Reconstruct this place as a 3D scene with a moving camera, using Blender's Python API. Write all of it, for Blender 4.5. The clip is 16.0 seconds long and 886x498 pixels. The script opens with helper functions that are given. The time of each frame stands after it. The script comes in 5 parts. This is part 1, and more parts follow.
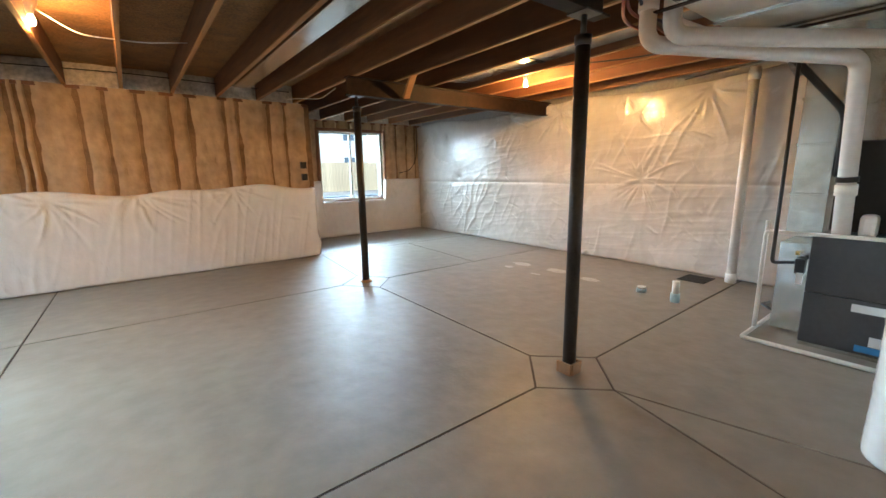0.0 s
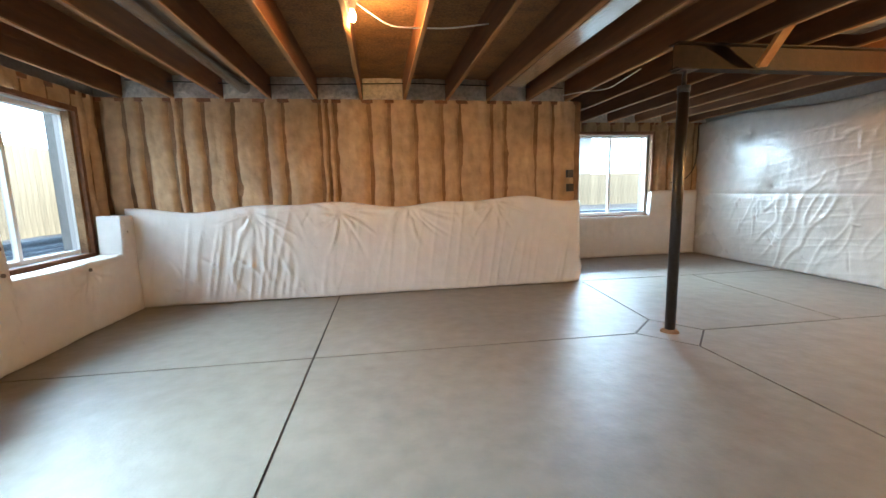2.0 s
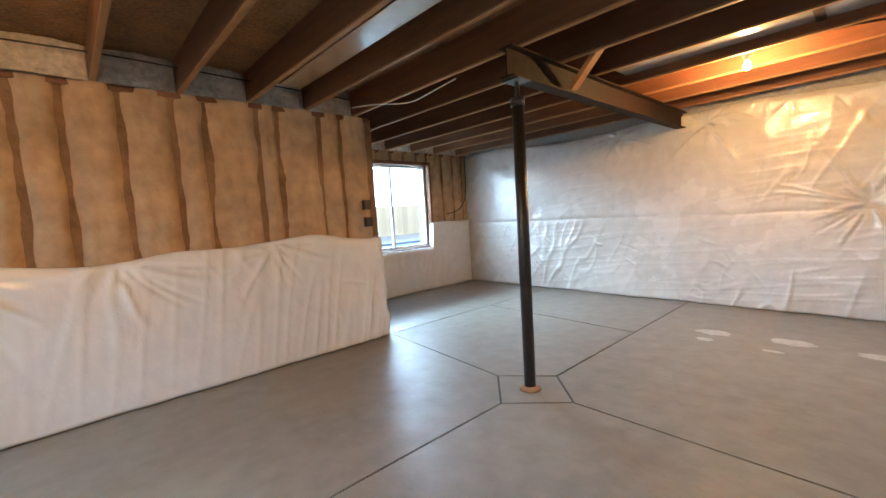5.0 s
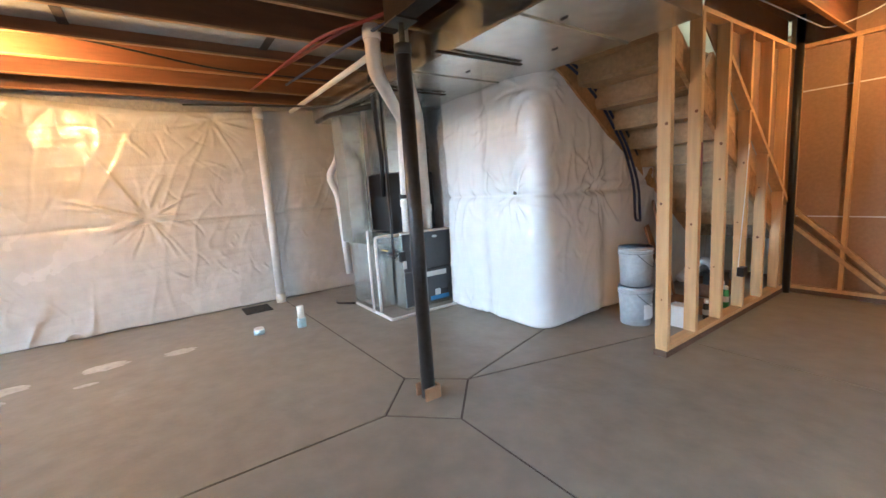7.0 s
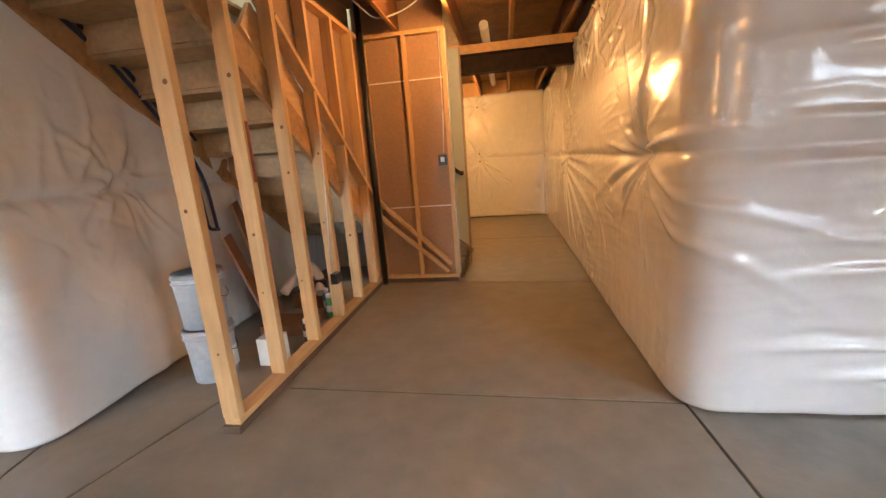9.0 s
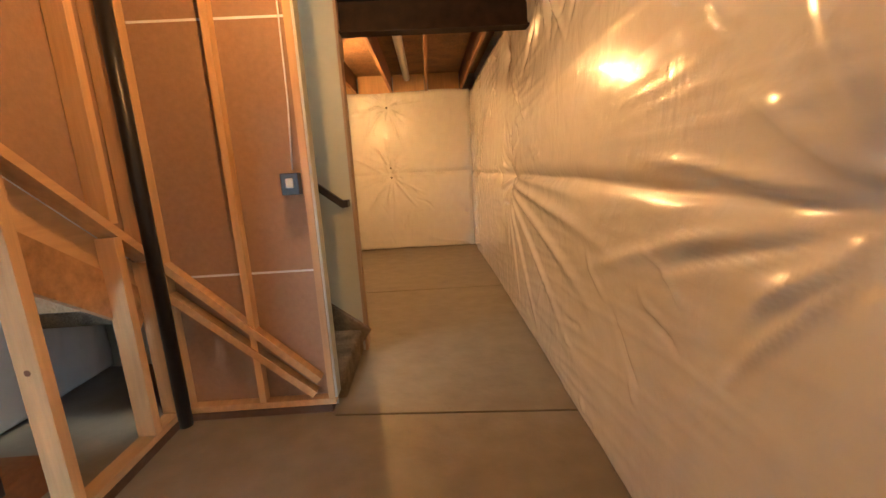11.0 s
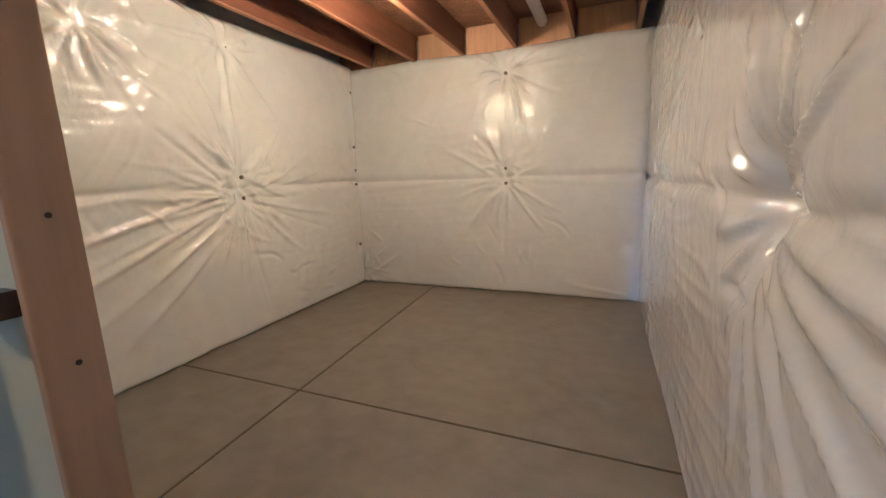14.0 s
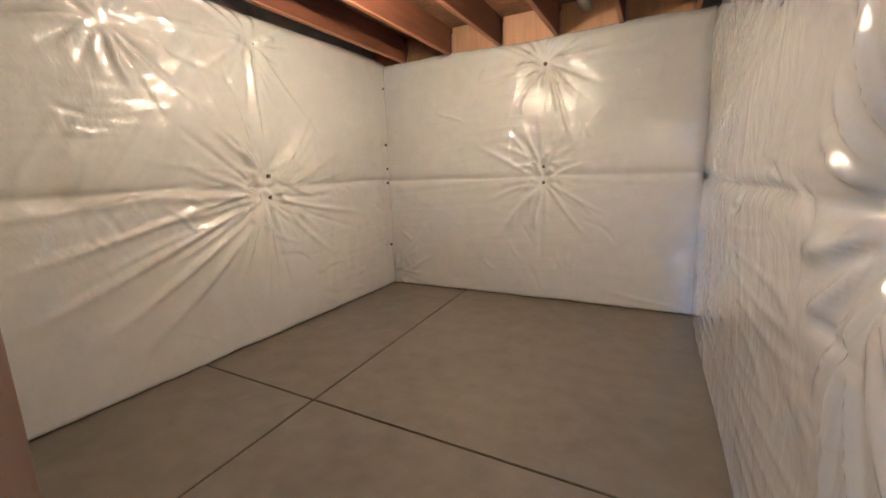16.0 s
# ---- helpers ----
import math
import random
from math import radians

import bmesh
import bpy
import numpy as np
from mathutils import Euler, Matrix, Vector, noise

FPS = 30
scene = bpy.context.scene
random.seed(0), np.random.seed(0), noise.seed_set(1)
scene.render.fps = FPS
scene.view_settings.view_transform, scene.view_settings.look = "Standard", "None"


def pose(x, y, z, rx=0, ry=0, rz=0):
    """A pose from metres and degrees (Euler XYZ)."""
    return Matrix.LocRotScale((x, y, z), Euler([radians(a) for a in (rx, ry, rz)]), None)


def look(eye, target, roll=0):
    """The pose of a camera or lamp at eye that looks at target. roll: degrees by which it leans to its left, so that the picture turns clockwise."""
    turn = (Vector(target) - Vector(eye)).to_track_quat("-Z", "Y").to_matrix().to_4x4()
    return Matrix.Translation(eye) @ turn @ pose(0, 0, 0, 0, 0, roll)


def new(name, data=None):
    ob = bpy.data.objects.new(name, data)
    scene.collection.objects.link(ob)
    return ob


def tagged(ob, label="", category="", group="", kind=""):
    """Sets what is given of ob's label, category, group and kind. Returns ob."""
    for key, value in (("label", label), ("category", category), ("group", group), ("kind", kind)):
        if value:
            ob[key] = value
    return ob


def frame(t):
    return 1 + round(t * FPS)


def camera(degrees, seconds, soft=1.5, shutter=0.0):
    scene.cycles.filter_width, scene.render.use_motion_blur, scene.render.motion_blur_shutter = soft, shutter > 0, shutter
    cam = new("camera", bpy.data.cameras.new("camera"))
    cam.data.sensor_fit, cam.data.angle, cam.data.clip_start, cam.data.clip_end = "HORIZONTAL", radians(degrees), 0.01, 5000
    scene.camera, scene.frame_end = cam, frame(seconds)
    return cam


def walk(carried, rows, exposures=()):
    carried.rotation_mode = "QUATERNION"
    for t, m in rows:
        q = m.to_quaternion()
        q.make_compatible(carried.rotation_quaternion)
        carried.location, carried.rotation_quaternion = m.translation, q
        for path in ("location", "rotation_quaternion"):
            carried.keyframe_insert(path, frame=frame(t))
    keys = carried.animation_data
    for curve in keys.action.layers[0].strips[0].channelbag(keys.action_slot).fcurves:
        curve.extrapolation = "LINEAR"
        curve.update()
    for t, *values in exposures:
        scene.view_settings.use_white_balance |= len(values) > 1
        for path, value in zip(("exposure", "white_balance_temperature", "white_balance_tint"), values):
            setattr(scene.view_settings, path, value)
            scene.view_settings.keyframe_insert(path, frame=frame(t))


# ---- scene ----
cam = camera(95.1, 16.0)
PATH = [
    (0, (0.03, 0.044, 1.447), (1.22, 1.608, 1.073), -1.0),
    (0.5, (0.026, 0.379, 1.428), (1.143, 1.994, 1.048), -0.9),
    (1, (-0.015, 0.767, 1.449), (0.956, 2.478, 1.091), -0.8),
    (1.5, (-0.137, 1.157, 1.445), (0.654, 2.959, 1.09), -1.3),
    (2, (-0.284, 1.55, 1.403), (0.014, 3.507, 1.117), -1.4),
    (2.5, (-0.359, 1.884, 1.407), (-0.672, 3.853, 1.244), 0.5),
    (3, (-0.458, 2.179, 1.427), (-1.116, 4.066, 1.337), 0.5),
    (3.2, (-0.471, 2.279, 1.429), (-1.108, 4.171, 1.324), -0.2),
    (5.3, (-0.069, 3.14, 1.431), (1.58, 4.256, 1.245), -3.2),
    (5.5, (-0.003, 3.168, 1.434), (1.796, 4.022, 1.246), -3.2),
    (6, (0.11, 3.138, 1.44), (2.095, 3.258, 1.23), -3.4),
    (6.5, (0.173, 3.079, 1.423), (2.075, 2.514, 1.17), -3.7),
    (7, (0.173, 3.024, 1.395), (1.802, 1.901, 1.102), -3.8),
    (7.5, (0.136, 2.837, 1.376), (1.408, 1.329, 1.045), -4.0),
    (8, (0.115, 2.525, 1.354), (1.023, 0.782, 0.981), -4.3),
    (8.5, (0.188, 2.13, 1.337), (0.762, 0.258, 0.93), -4.4),
    (9, (0.227, 1.674, 1.325), (0.548, -0.253, 0.899), -4.3),
    (9.5, (0.238, 1.122, 1.341), (0.336, -0.829, 0.911), -3.8),
    (10, (0.264, 0.591, 1.354), (0.228, -1.361, 0.921), -3.3),
    (10.2, (0.276, 0.373, 1.36), (0.219, -1.583, 0.947), -3.1),
    (12.3, (-0.155, -1.794, 1.379), (-0.121, -3.758, 1.002), -2.9),
    (12.5, (-0.177, -2.006, 1.378), (-0.067, -3.969, 1.013), -2.4),
    (13, (-0.195, -2.471, 1.372), (0.092, -4.418, 1.018), -2.0),
    (13.5, (-0.214, -2.837, 1.379), (0.367, -4.718, 1.026), -2.0),
    (14, (-0.244, -3.078, 1.361), (0.494, -4.901, 0.997), -1.9),
    (14.5, (-0.222, -3.223, 1.354), (0.607, -5.006, 0.991), -2.0),
    (15, (-0.225, -3.299, 1.357), (0.65, -5.06, 0.986), -2.1),
    (15.5, (-0.244, -3.324, 1.364), (0.639, -5.081, 0.997), -2.0),
    (16, (-0.257, -3.325, 1.367), (0.666, -5.061, 0.999), -1.9),
]
EXPOSURES = [(0, 1.3, 5450, -2), (1.5, 1.3, 5250, -2), (3.2, 1.12, 5750, 4), (5.3, 1.4, 5050, 0), (5.9, 1.42, 5250, 0), (6.5, 1.48, 5150, 0), (7.5, 1.5, 4900, 1), (8.5, 1.53, 5600, 5), (9.5, 1.5, 6250, 11), (10.2, 1.5, 6450, 12), (12.3, 1.43, 3470, -1), (16, 1.47, 3330, -1)]
walk(cam, [(t, look(eye, target, roll)) for t, eye, target, roll in PATH], EXPOSURES)

# ---- world, sun, daylight ----
SUN_EL, SUN_AZ = 48.0, 122.0
world = bpy.data.worlds.new("world")
scene.world = world
world.use_nodes = True
wn = world.node_tree.nodes
sky = wn.new("ShaderNodeTexSky")
sky.sky_type = 'NISHITA'
sky.sun_disc = False
sky.dust_density = 2.0
sky.sun_elevation, sky.sun_rotation = radians(SUN_EL), radians(SUN_AZ)
world.node_tree.links.new(sky.outputs[0], wn["Background"].inputs[0])
wn["Background"].inputs[1].default_value = 0.15


def lamp(name, kind, place, power, colour, **more):
    data = bpy.data.lights.new(name, kind)
    data.energy, data.color = power, colour
    for k, v in more.items():
        if k == "size":
            data.shape, data.size, data.size_y = 'RECTANGLE', v[0], v[1]
        elif k == "radius":
            data.shadow_soft_size = v
        elif k == "spread":
            data.spread = radians(v)
        elif k == "angle":
            data.angle = radians(v)
    ob = new(name, data)
    ob.matrix_world = place
    return ob


sun_dir = Vector((math.sin(radians(SUN_AZ)) * math.cos(radians(SUN_EL)), math.cos(radians(SUN_AZ)) * math.cos(radians(SUN_EL)), math.sin(radians(SUN_EL))))
lamp("sun", 'SUN', look(sun_dir * 30, (0, 0, 0)), 2.8, (1.0, 0.93, 0.82), angle=0.5)
DAY = (0.76, 0.90, 1.0)
# Area lamps kept out of view outside the windows stand in for sky light.
lamp("daylight_window_b", 'AREA', look((-6.95, 3.3, 4.05), (1.6, 1.2, 1.0)), 160, DAY, size=(3.0, 1.2), spread=75)
lamp("daylight_window_c", 'AREA', look((-6.95, 7.0, 4.05), (-0.3, 1.2, 0.9)), 200, DAY, size=(5.0, 1.2), spread=95)
lamp("daylight_window_a", 'AREA', look((4.4, 13.2, 3.24), (4.2, 4.0, 0.6)), 250, DAY, size=(5.0, 0.75), spread=110)
# Added lamp beyond the yard, brightening the furnace corner through the alcove window.
lamp("low_fill_window_a", 'AREA', look((4.8, 30.0, 3.7), (3.6, 0.0, 1.7)), 950, DAY, size=(12.0, 2.4), spread=70)
# Unseen warm lamp added up the stairwell to brighten the lower steps and wall.
lamp("stairwell_fill", 'AREA', look((2.2, -2.7, 5.1), (2.1, -2.9, 0)), 36, (1.0, 0.86, 0.62), size=(0.8, 1.2))
BULB = (1.0, 0.46, 0.13)

# ---- materials ----


def material(name, colour, rough=0.6, metal=0.0, vary=0.12, big=1.2, small=25.0, bump=0.15, bump_scale=60.0, tint=None, stretch=(1, 1, 1), spec=0.5, coat=0.0, per_object=0.0, transmission=0.0):
    m = bpy.data.materials.new(name)
    m.use_nodes = True
    n, l = m.node_tree.nodes, m.node_tree.links
    b = n["Principled BSDF"]
    b.inputs["Roughness"].default_value = rough
    b.inputs["Metallic"].default_value = metal
    b.inputs["Specular IOR Level"].default_value = spec
    b.inputs["Coat Weight"].default_value = coat
    b.inputs["Transmission Weight"].default_value = transmission
    tc = n.new("ShaderNodeTexCoord")
    mp = n.new("ShaderNodeMapping")
    mp.inputs["Scale"].default_value = stretch
    l.new(tc.outputs["Object"], mp.inputs[0])
    n1, n2 = n.new("ShaderNodeTexNoise"), n.new("ShaderNodeTexNoise")
    n1.inputs["Scale"].default_value, n1.inputs["Detail"].default_value = big, 5
    n2.inputs["Scale"].default_value, n2.inputs["Detail"].default_value = small, 6
    l.new(mp.outputs[0], n1.inputs["Vector"])
    l.new(mp.outputs[0], n2.inputs["Vector"])
    add = n.new("ShaderNodeMath")
    add.operation = 'ADD'
    l.new(n1.outputs[0], add.inputs[0])
    l.new(n2.outputs[0], add.inputs[1])
    src = add.outputs[0]
    if per_object:
        info = n.new("ShaderNodeObjectInfo")
        mul = n.new("ShaderNodeMath")
        mul.operation = 'MULTIPLY_ADD'
        mul.inputs[1].default_value, mul.inputs[2].default_value = per_object, -per_object / 2
        l.new(info.outputs["Random"], mul.inputs[0])
        ad2 = n.new("ShaderNodeMath")
        l.new(src, ad2.inputs[0])
        l.new(mul.outputs[0], ad2.inputs[1])
        src = ad2.outputs[0]
    ramp = n.new("ShaderNodeValToRGB")
    lo = tint or [c * (1 - 2.2 * vary) for c in colour]
    hi = [min(1, c * (1 + vary)) for c in colour]
    half = n.new("ShaderNodeMath")
    half.operation = 'MULTIPLY'
    half.inputs[1].default_value = 0.5
    l.new(src, half.inputs[0])
    ramp.color_ramp.elements[0].position, ramp.color_ramp.elements[1].position = 0.32, 0.68
    ramp.color_ramp.elements[0].color = (*lo, 1)
    ramp.color_ramp.elements[1].color = (*hi, 1)
    l.new(half.outputs[0], ramp.inputs[0])
    l.new(ramp.outputs[0], b.inputs["Base Color"])
    rr = n.new("ShaderNodeMapRange")
    rr.inputs["To Min"].default_value, rr.inputs["To Max"].default_value = max(0.02, rough * 0.8), min(1, rough * 1.2)
    l.new(n1.outputs[0], rr.inputs[0])
    l.new(rr.outputs[0], b.inputs["Roughness"])
    if bump:
        n3 = n.new("ShaderNodeTexNoise")
        n3.inputs["Scale"].default_value, n3.inputs["Detail"].default_value = bump_scale, 4
        l.new(mp.outputs[0], n3.inputs["Vector"])
        bp = n.new("ShaderNodeBump")
        bp.inputs["Strength"].default_value, bp.inputs["Distance"].default_value = bump, 0.02
        l.new(n3.outputs[0], bp.inputs["Height"])
        l.new(bp.outputs[0], b.inputs["Normal"])
    return m


def plastic_film(name, colour, rough, ridge=3.2, strength=0.55, vary=0.035, coat=0.85):
    """Plastic facing with soft large waves and patches of sharp creases that catch the light."""
    m = material(name, colour, rough, vary=vary, big=0.9, small=7, bump=0, spec=0.7, coat=coat)
    n, l = m.node_tree.nodes, m.node_tree.links
    b = n["Principled BSDF"]
    tc = n.new("ShaderNodeTexCoord")
    warp = n.new("ShaderNodeTexNoise")
    warp.inputs["Scale"].default_value = 1.7
    l.new(tc.outputs["Object"], warp.inputs["Vector"])
    shift = n.new("ShaderNodeVectorMath")
    shift.operation = 'MULTIPLY_ADD'
    shift.inputs[1].default_value = (0.5, 0.5, 0.5)
    l.new(warp.outputs["Color"], shift.inputs[0])
    l.new(tc.outputs["Object"], shift.inputs[2])
    mp = n.new("ShaderNodeMapping")
    mp.inputs["Scale"].default_value = (1.0, 1.0, 0.75)
    l.new(shift.outputs[0], mp.inputs[0])
    crease = n.new("ShaderNodeTexNoise")
    crease.noise_type = 'RIDGED_MULTIFRACTAL'
    crease.inputs["Scale"].default_value, crease.inputs["Detail"].default_value = ridge, 2.5
    l.new(mp.outputs[0], crease.inputs["Vector"])
    patch = n.new("ShaderNodeTexNoise")
    patch.inputs["Scale"].default_value, patch.inputs["Detail"].default_value = 1.3, 2
    l.new(tc.outputs["Object"], patch.inputs["Vector"])
    gate = n.new("ShaderNodeMapRange")
    gate.inputs["From Min"].default_value, gate.inputs["From Max"].default_value = 0.40, 0.66
    gate.inputs["To Min"].default_value = 0.12
    l.new(patch.outputs[0], gate.inputs[0])
    mul = n.new("ShaderNodeMath")
    mul.operation = 'MULTIPLY'
    l.new(crease.outputs[0], mul.inputs[0])
    l.new(gate.outputs[0], mul.inputs[1])
    wave = n.new("ShaderNodeTexNoise")
    wave.inputs["Scale"].default_value, wave.inputs["Detail"].default_value = 9.0, 3
    l.new(mp.outputs[0], wave.inputs["Vector"])
    add = n.new("ShaderNodeMath")
    add.operation = 'MULTIPLY_ADD'
    add.inputs[1].default_value = 0.45
    l.new(wave.outputs[0], add.inputs[0])
    l.new(mul.outputs[0], add.inputs[2])
    bp = n.new("ShaderNodeBump")
    bp.inputs["Strength"].default_value, bp.inputs["Distance"].default_value = strength, 0.02
    l.new(add.outputs[0], bp.inputs["Height"])
    l.new(bp.outputs[0], b.inputs["Normal"])
    l.new(bp.outputs[0], b.inputs["Coat Normal"])
    b.inputs["Coat Roughness"].default_value = 0.10
    return m


CONCRETE = material("sealed_concrete", (0.240, 0.213, 0.172), 0.42, vary=0.11, big=0.7, small=6, bump=0.4, bump_scale=4.5, spec=0.32)
FOUNDATION = material("foundation_concrete", (0.4, 0.39, 0.37), 0.85, vary=0.12, bump=0.3)
POLY = plastic_film("white_poly_blanket", (0.77, 0.76, 0.73), 0.23)
POLY_CLEAR = plastic_film("clear_poly_sheet", (0.64, 0.625, 0.58), 0.27, ridge=3.6, strength=0.45, vary=0.07, coat=0.55)
BLANKET = material("matt_white_blanket", (0.72, 0.70, 0.67), 0.5, vary=0.04, big=1.3, small=9, bump=0.2, bump_scale=14)
FOAM = material("spray_foam", (0.50, 0.35, 0.20), 0.7, vary=0.16, big=2.6, small=9, bump=0.4, bump_scale=14, spec=0.3)
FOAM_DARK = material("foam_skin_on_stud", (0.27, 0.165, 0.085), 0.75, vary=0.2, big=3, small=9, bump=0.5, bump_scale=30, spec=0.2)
RIM_FOAM = material("pale_rim_foam", (0.62, 0.56, 0.48), 0.85, vary=0.2, big=5, small=20, bump=0.8, bump_scale=22)
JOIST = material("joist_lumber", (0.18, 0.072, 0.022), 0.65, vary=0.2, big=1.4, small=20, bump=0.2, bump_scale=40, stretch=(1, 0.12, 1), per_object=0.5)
# Paler lumber: worn tone plus caught light, put into the colour.
JOIST_EDGE = material("pale_lit_lumber", (0.38, 0.195, 0.065), 0.65, vary=0.14, big=2, small=24, bump=0.2, stretch=(1, 0.12, 1), per_object=0.4)
OSB = material("osb_sheathing", (0.29, 0.155, 0.06), 0.75, vary=0.3, big=5, small=40, bump=0.4, bump_scale=70)
STUD = material("spruce_stud", (0.62, 0.38, 0.16), 0.6, vary=0.12, big=3, small=30, bump=0.15, bump_scale=50, stretch=(1, 1, 0.08), per_object=0.35)
PLATE = material("spruce_plate", (0.60, 0.36, 0.15), 0.6, vary=0.12, big=3, small=30, bump=0.15, bump_scale=50, stretch=(1, 0.1, 1))
TREATED = material("treated_plate", (0.11, 0.06, 0.035), 0.7, vary=0.2, big=3, small=20, bump=0.2)
STAIR_WOOD = material("stair_osb", (0.42, 0.26, 0.12), 0.7, vary=0.16, big=4, small=26, bump=0.35, bump_scale=60)
STAIR_SIDE = material("stair_stringer", (0.42, 0.23, 0.09), 0.65, vary=0.2, big=3, small=25, bump=0.2)
BACKPAPER = material("drywall_back_paper", (0.33, 0.20, 0.11), 0.9, vary=0.08, big=1.5, small=30, bump=0.08)
PAINT = material("grey_green_wall_paint", (0.47, 0.475, 0.40), 0.6, vary=0.03, big=0.8, small=12, bump=0.06, bump_scale=120)
ENDWOOD = material("pinkish_jamb_board", (0.38, 0.26, 0.18), 0.6, vary=0.10, big=3, small=25, bump=0.1, stretch=(1, 1, 0.1))
STEEL = material("black_painted_steel", (0.030, 0.027, 0.026), 0.32, metal=0.0, vary=0.3, big=4, small=30, bump=0.1, spec=0.6)
BEAM = material("dark_primer_steel", (0.026, 0.014, 0.009), 0.65, vary=0.3, big=2, small=14, bump=0.15, spec=0.2)
GALV = material("galvanised_sheet", (0.70, 0.73, 0.70), 0.24, metal=0.9, vary=0.12, big=1.5, small=9, bump=0.08, bump_scale=20)
PVC = material("white_pvc", (0.78, 0.76, 0.71), 0.35, vary=0.05, bump=0.02)
PVC_BLUE = material("blue_primer_pvc", (0.45, 0.62, 0.70), 0.4, vary=0.15, bump=0.02)
BLACK = material("black_plastic", (0.015, 0.015, 0.016), 0.35, vary=0.2, bump=0.05)
FURNACE = material("dark_grey_enamel", (0.060, 0.062, 0.064), 0.42, vary=0.08, bump=0.03)
LABEL = material("white_label", (0.75, 0.75, 0.74), 0.5, vary=0.05, bump=0)
BLUE = material("blue_label", (0.05, 0.22, 0.50), 0.5, vary=0.1, bump=0)
PEX = material("dark_blue_tubing", (0.012, 0.025, 0.09), 0.4, vary=0.2, bump=0)
RED = material("red_tubing", (0.22, 0.03, 0.02), 0.45, vary=0.2, bump=0)
YELLOW = material("yellow_handle", (0.75, 0.42, 0.03), 0.45, vary=0.1, bump=0)
BUCKET = material("grey_bucket_plastic", (0.42, 0.44, 0.45), 0.45, vary=0.12, big=6, bump=0.05)
WINFRAME = material("white_vinyl", (0.80, 0.80, 0.79), 0.4, vary=0.03, bump=0)
BUCKWOOD = material("window_buck_wood", (0.22, 0.10, 0.045), 0.7, vary=0.22, big=3, small=25, bump=0.2)
CARPET = material("taupe_carpet", (0.28, 0.22, 0.15), 0.95, vary=0.35, big=9, small=160, bump=1.0, bump_scale=230, spec=0.1)
RAIL = material("dark_stained_rail", (0.026, 0.012, 0.008), 0.35, vary=0.2, big=4, small=40, bump=0.05, stretch=(0.2, 1, 1))
CARDBOARD = material("brown_board", (0.22, 0.10, 0.04), 0.7, vary=0.15, big=3, small=30, bump=0.15)
FENCE = material("cedar_fence", (0.56, 0.46, 0.31), 0.8, vary=0.2, big=2, small=25, bump=0.3, stretch=(1, 1, 0.1), per_object=0.25)
GROUND = material("bare_ground", (0.20, 0.19, 0.18), 0.95, vary=0.3, big=0.6, small=9, bump=0.8, bump_scale=14)
GREYPLANK = material("weathered_grey_plank", (0.14, 0.17, 0.21), 0.75, vary=0.25, big=2, small=20, bump=0.3)
SIDING = material("pale_siding", (0.62, 0.63, 0.64), 0.7, vary=0.05, bump=0.1)
ROOF = material("grey_shingle", (0.12, 0.12, 0.125), 0.9, vary=0.2, bump=0.4)
DARKGLASS = material("far_window_glass", (0.10, 0.13, 0.17), 0.15, vary=0.1, bump=0)
NAIL = material("plastic_cap", (0.16, 0.14, 0.12), 0.5, vary=0.1, bump=0)
STAIN = material("dried_mortar", (0.52, 0.50, 0.47), 0.8, vary=0.15, big=8, bump=0.3)
PORCELAIN = material("lamp_holder", (0.55, 0.5, 0.42), 0.4, vary=0.05, bump=0)

GLASS = bpy.data.materials.new("window_glass")
GLASS.use_nodes = True
gb = GLASS.node_tree.nodes["Principled BSDF"]
gb.inputs["Transmission Weight"].default_value = 1.0
gb.inputs["Roughness"].default_value = 0.0
gb.inputs["IOR"].default_value = 1.02
GLOW = bpy.data.materials.new("lit_bulb")
GLOW.use_nodes = True
eb = GLOW.node_tree.nodes["Principled BSDF"]
eb.inputs["Emission Color"].default_value = (1.0, 0.62, 0.25, 1)
eb.inputs["Emission Strength"].default_value = 14.0

# ---- mesh helpers ----


def box(bm, x0, x1, y0, y1, z0, z1, bevel=0.0):
    r = bmesh.ops.create_cube(bm, size=1.0)
    for v in r["verts"]:
        v.co = Vector(((x0 + x1) / 2 + v.co.x * (x1 - x0), (y0 + y1) / 2 + v.co.y * (y1 - y0), (z0 + z1) / 2 + v.co.z * (z1 - z0)))
    if bevel:
        edges = list({e for v in r["verts"] for e in v.link_edges})
        bmesh.ops.bevel(bm, geom=edges, offset=bevel, segments=2, affect='EDGES', profile=0.5)


def bar(bm, a, b, w, d, up=(0, 0, 1)):
    """A straight bar from a to b, w wide, d deep along up."""
    a, b = Vector(a), Vector(b)
    f = (b - a).normalized()
    s = f.cross(Vector(up))
    s = (s if s.length > 1e-4 else f.cross(Vector((1, 0, 0)))).normalized()
    u = s.cross(f)
    vs = []
    for p in (a, b):
        for i, j in ((-1, -1), (1, -1), (1, 1), (-1, 1)):
            vs.append(bm.verts.new(p + s * (i * w / 2) + u * (j * d / 2)))
    for q in ((0, 1, 2, 3), (7, 6, 5, 4), (0, 4, 5, 1), (1, 5, 6, 2), (2, 6, 7, 3), (3, 7, 4, 0)):
        bm.faces.new([vs[i] for i in q])


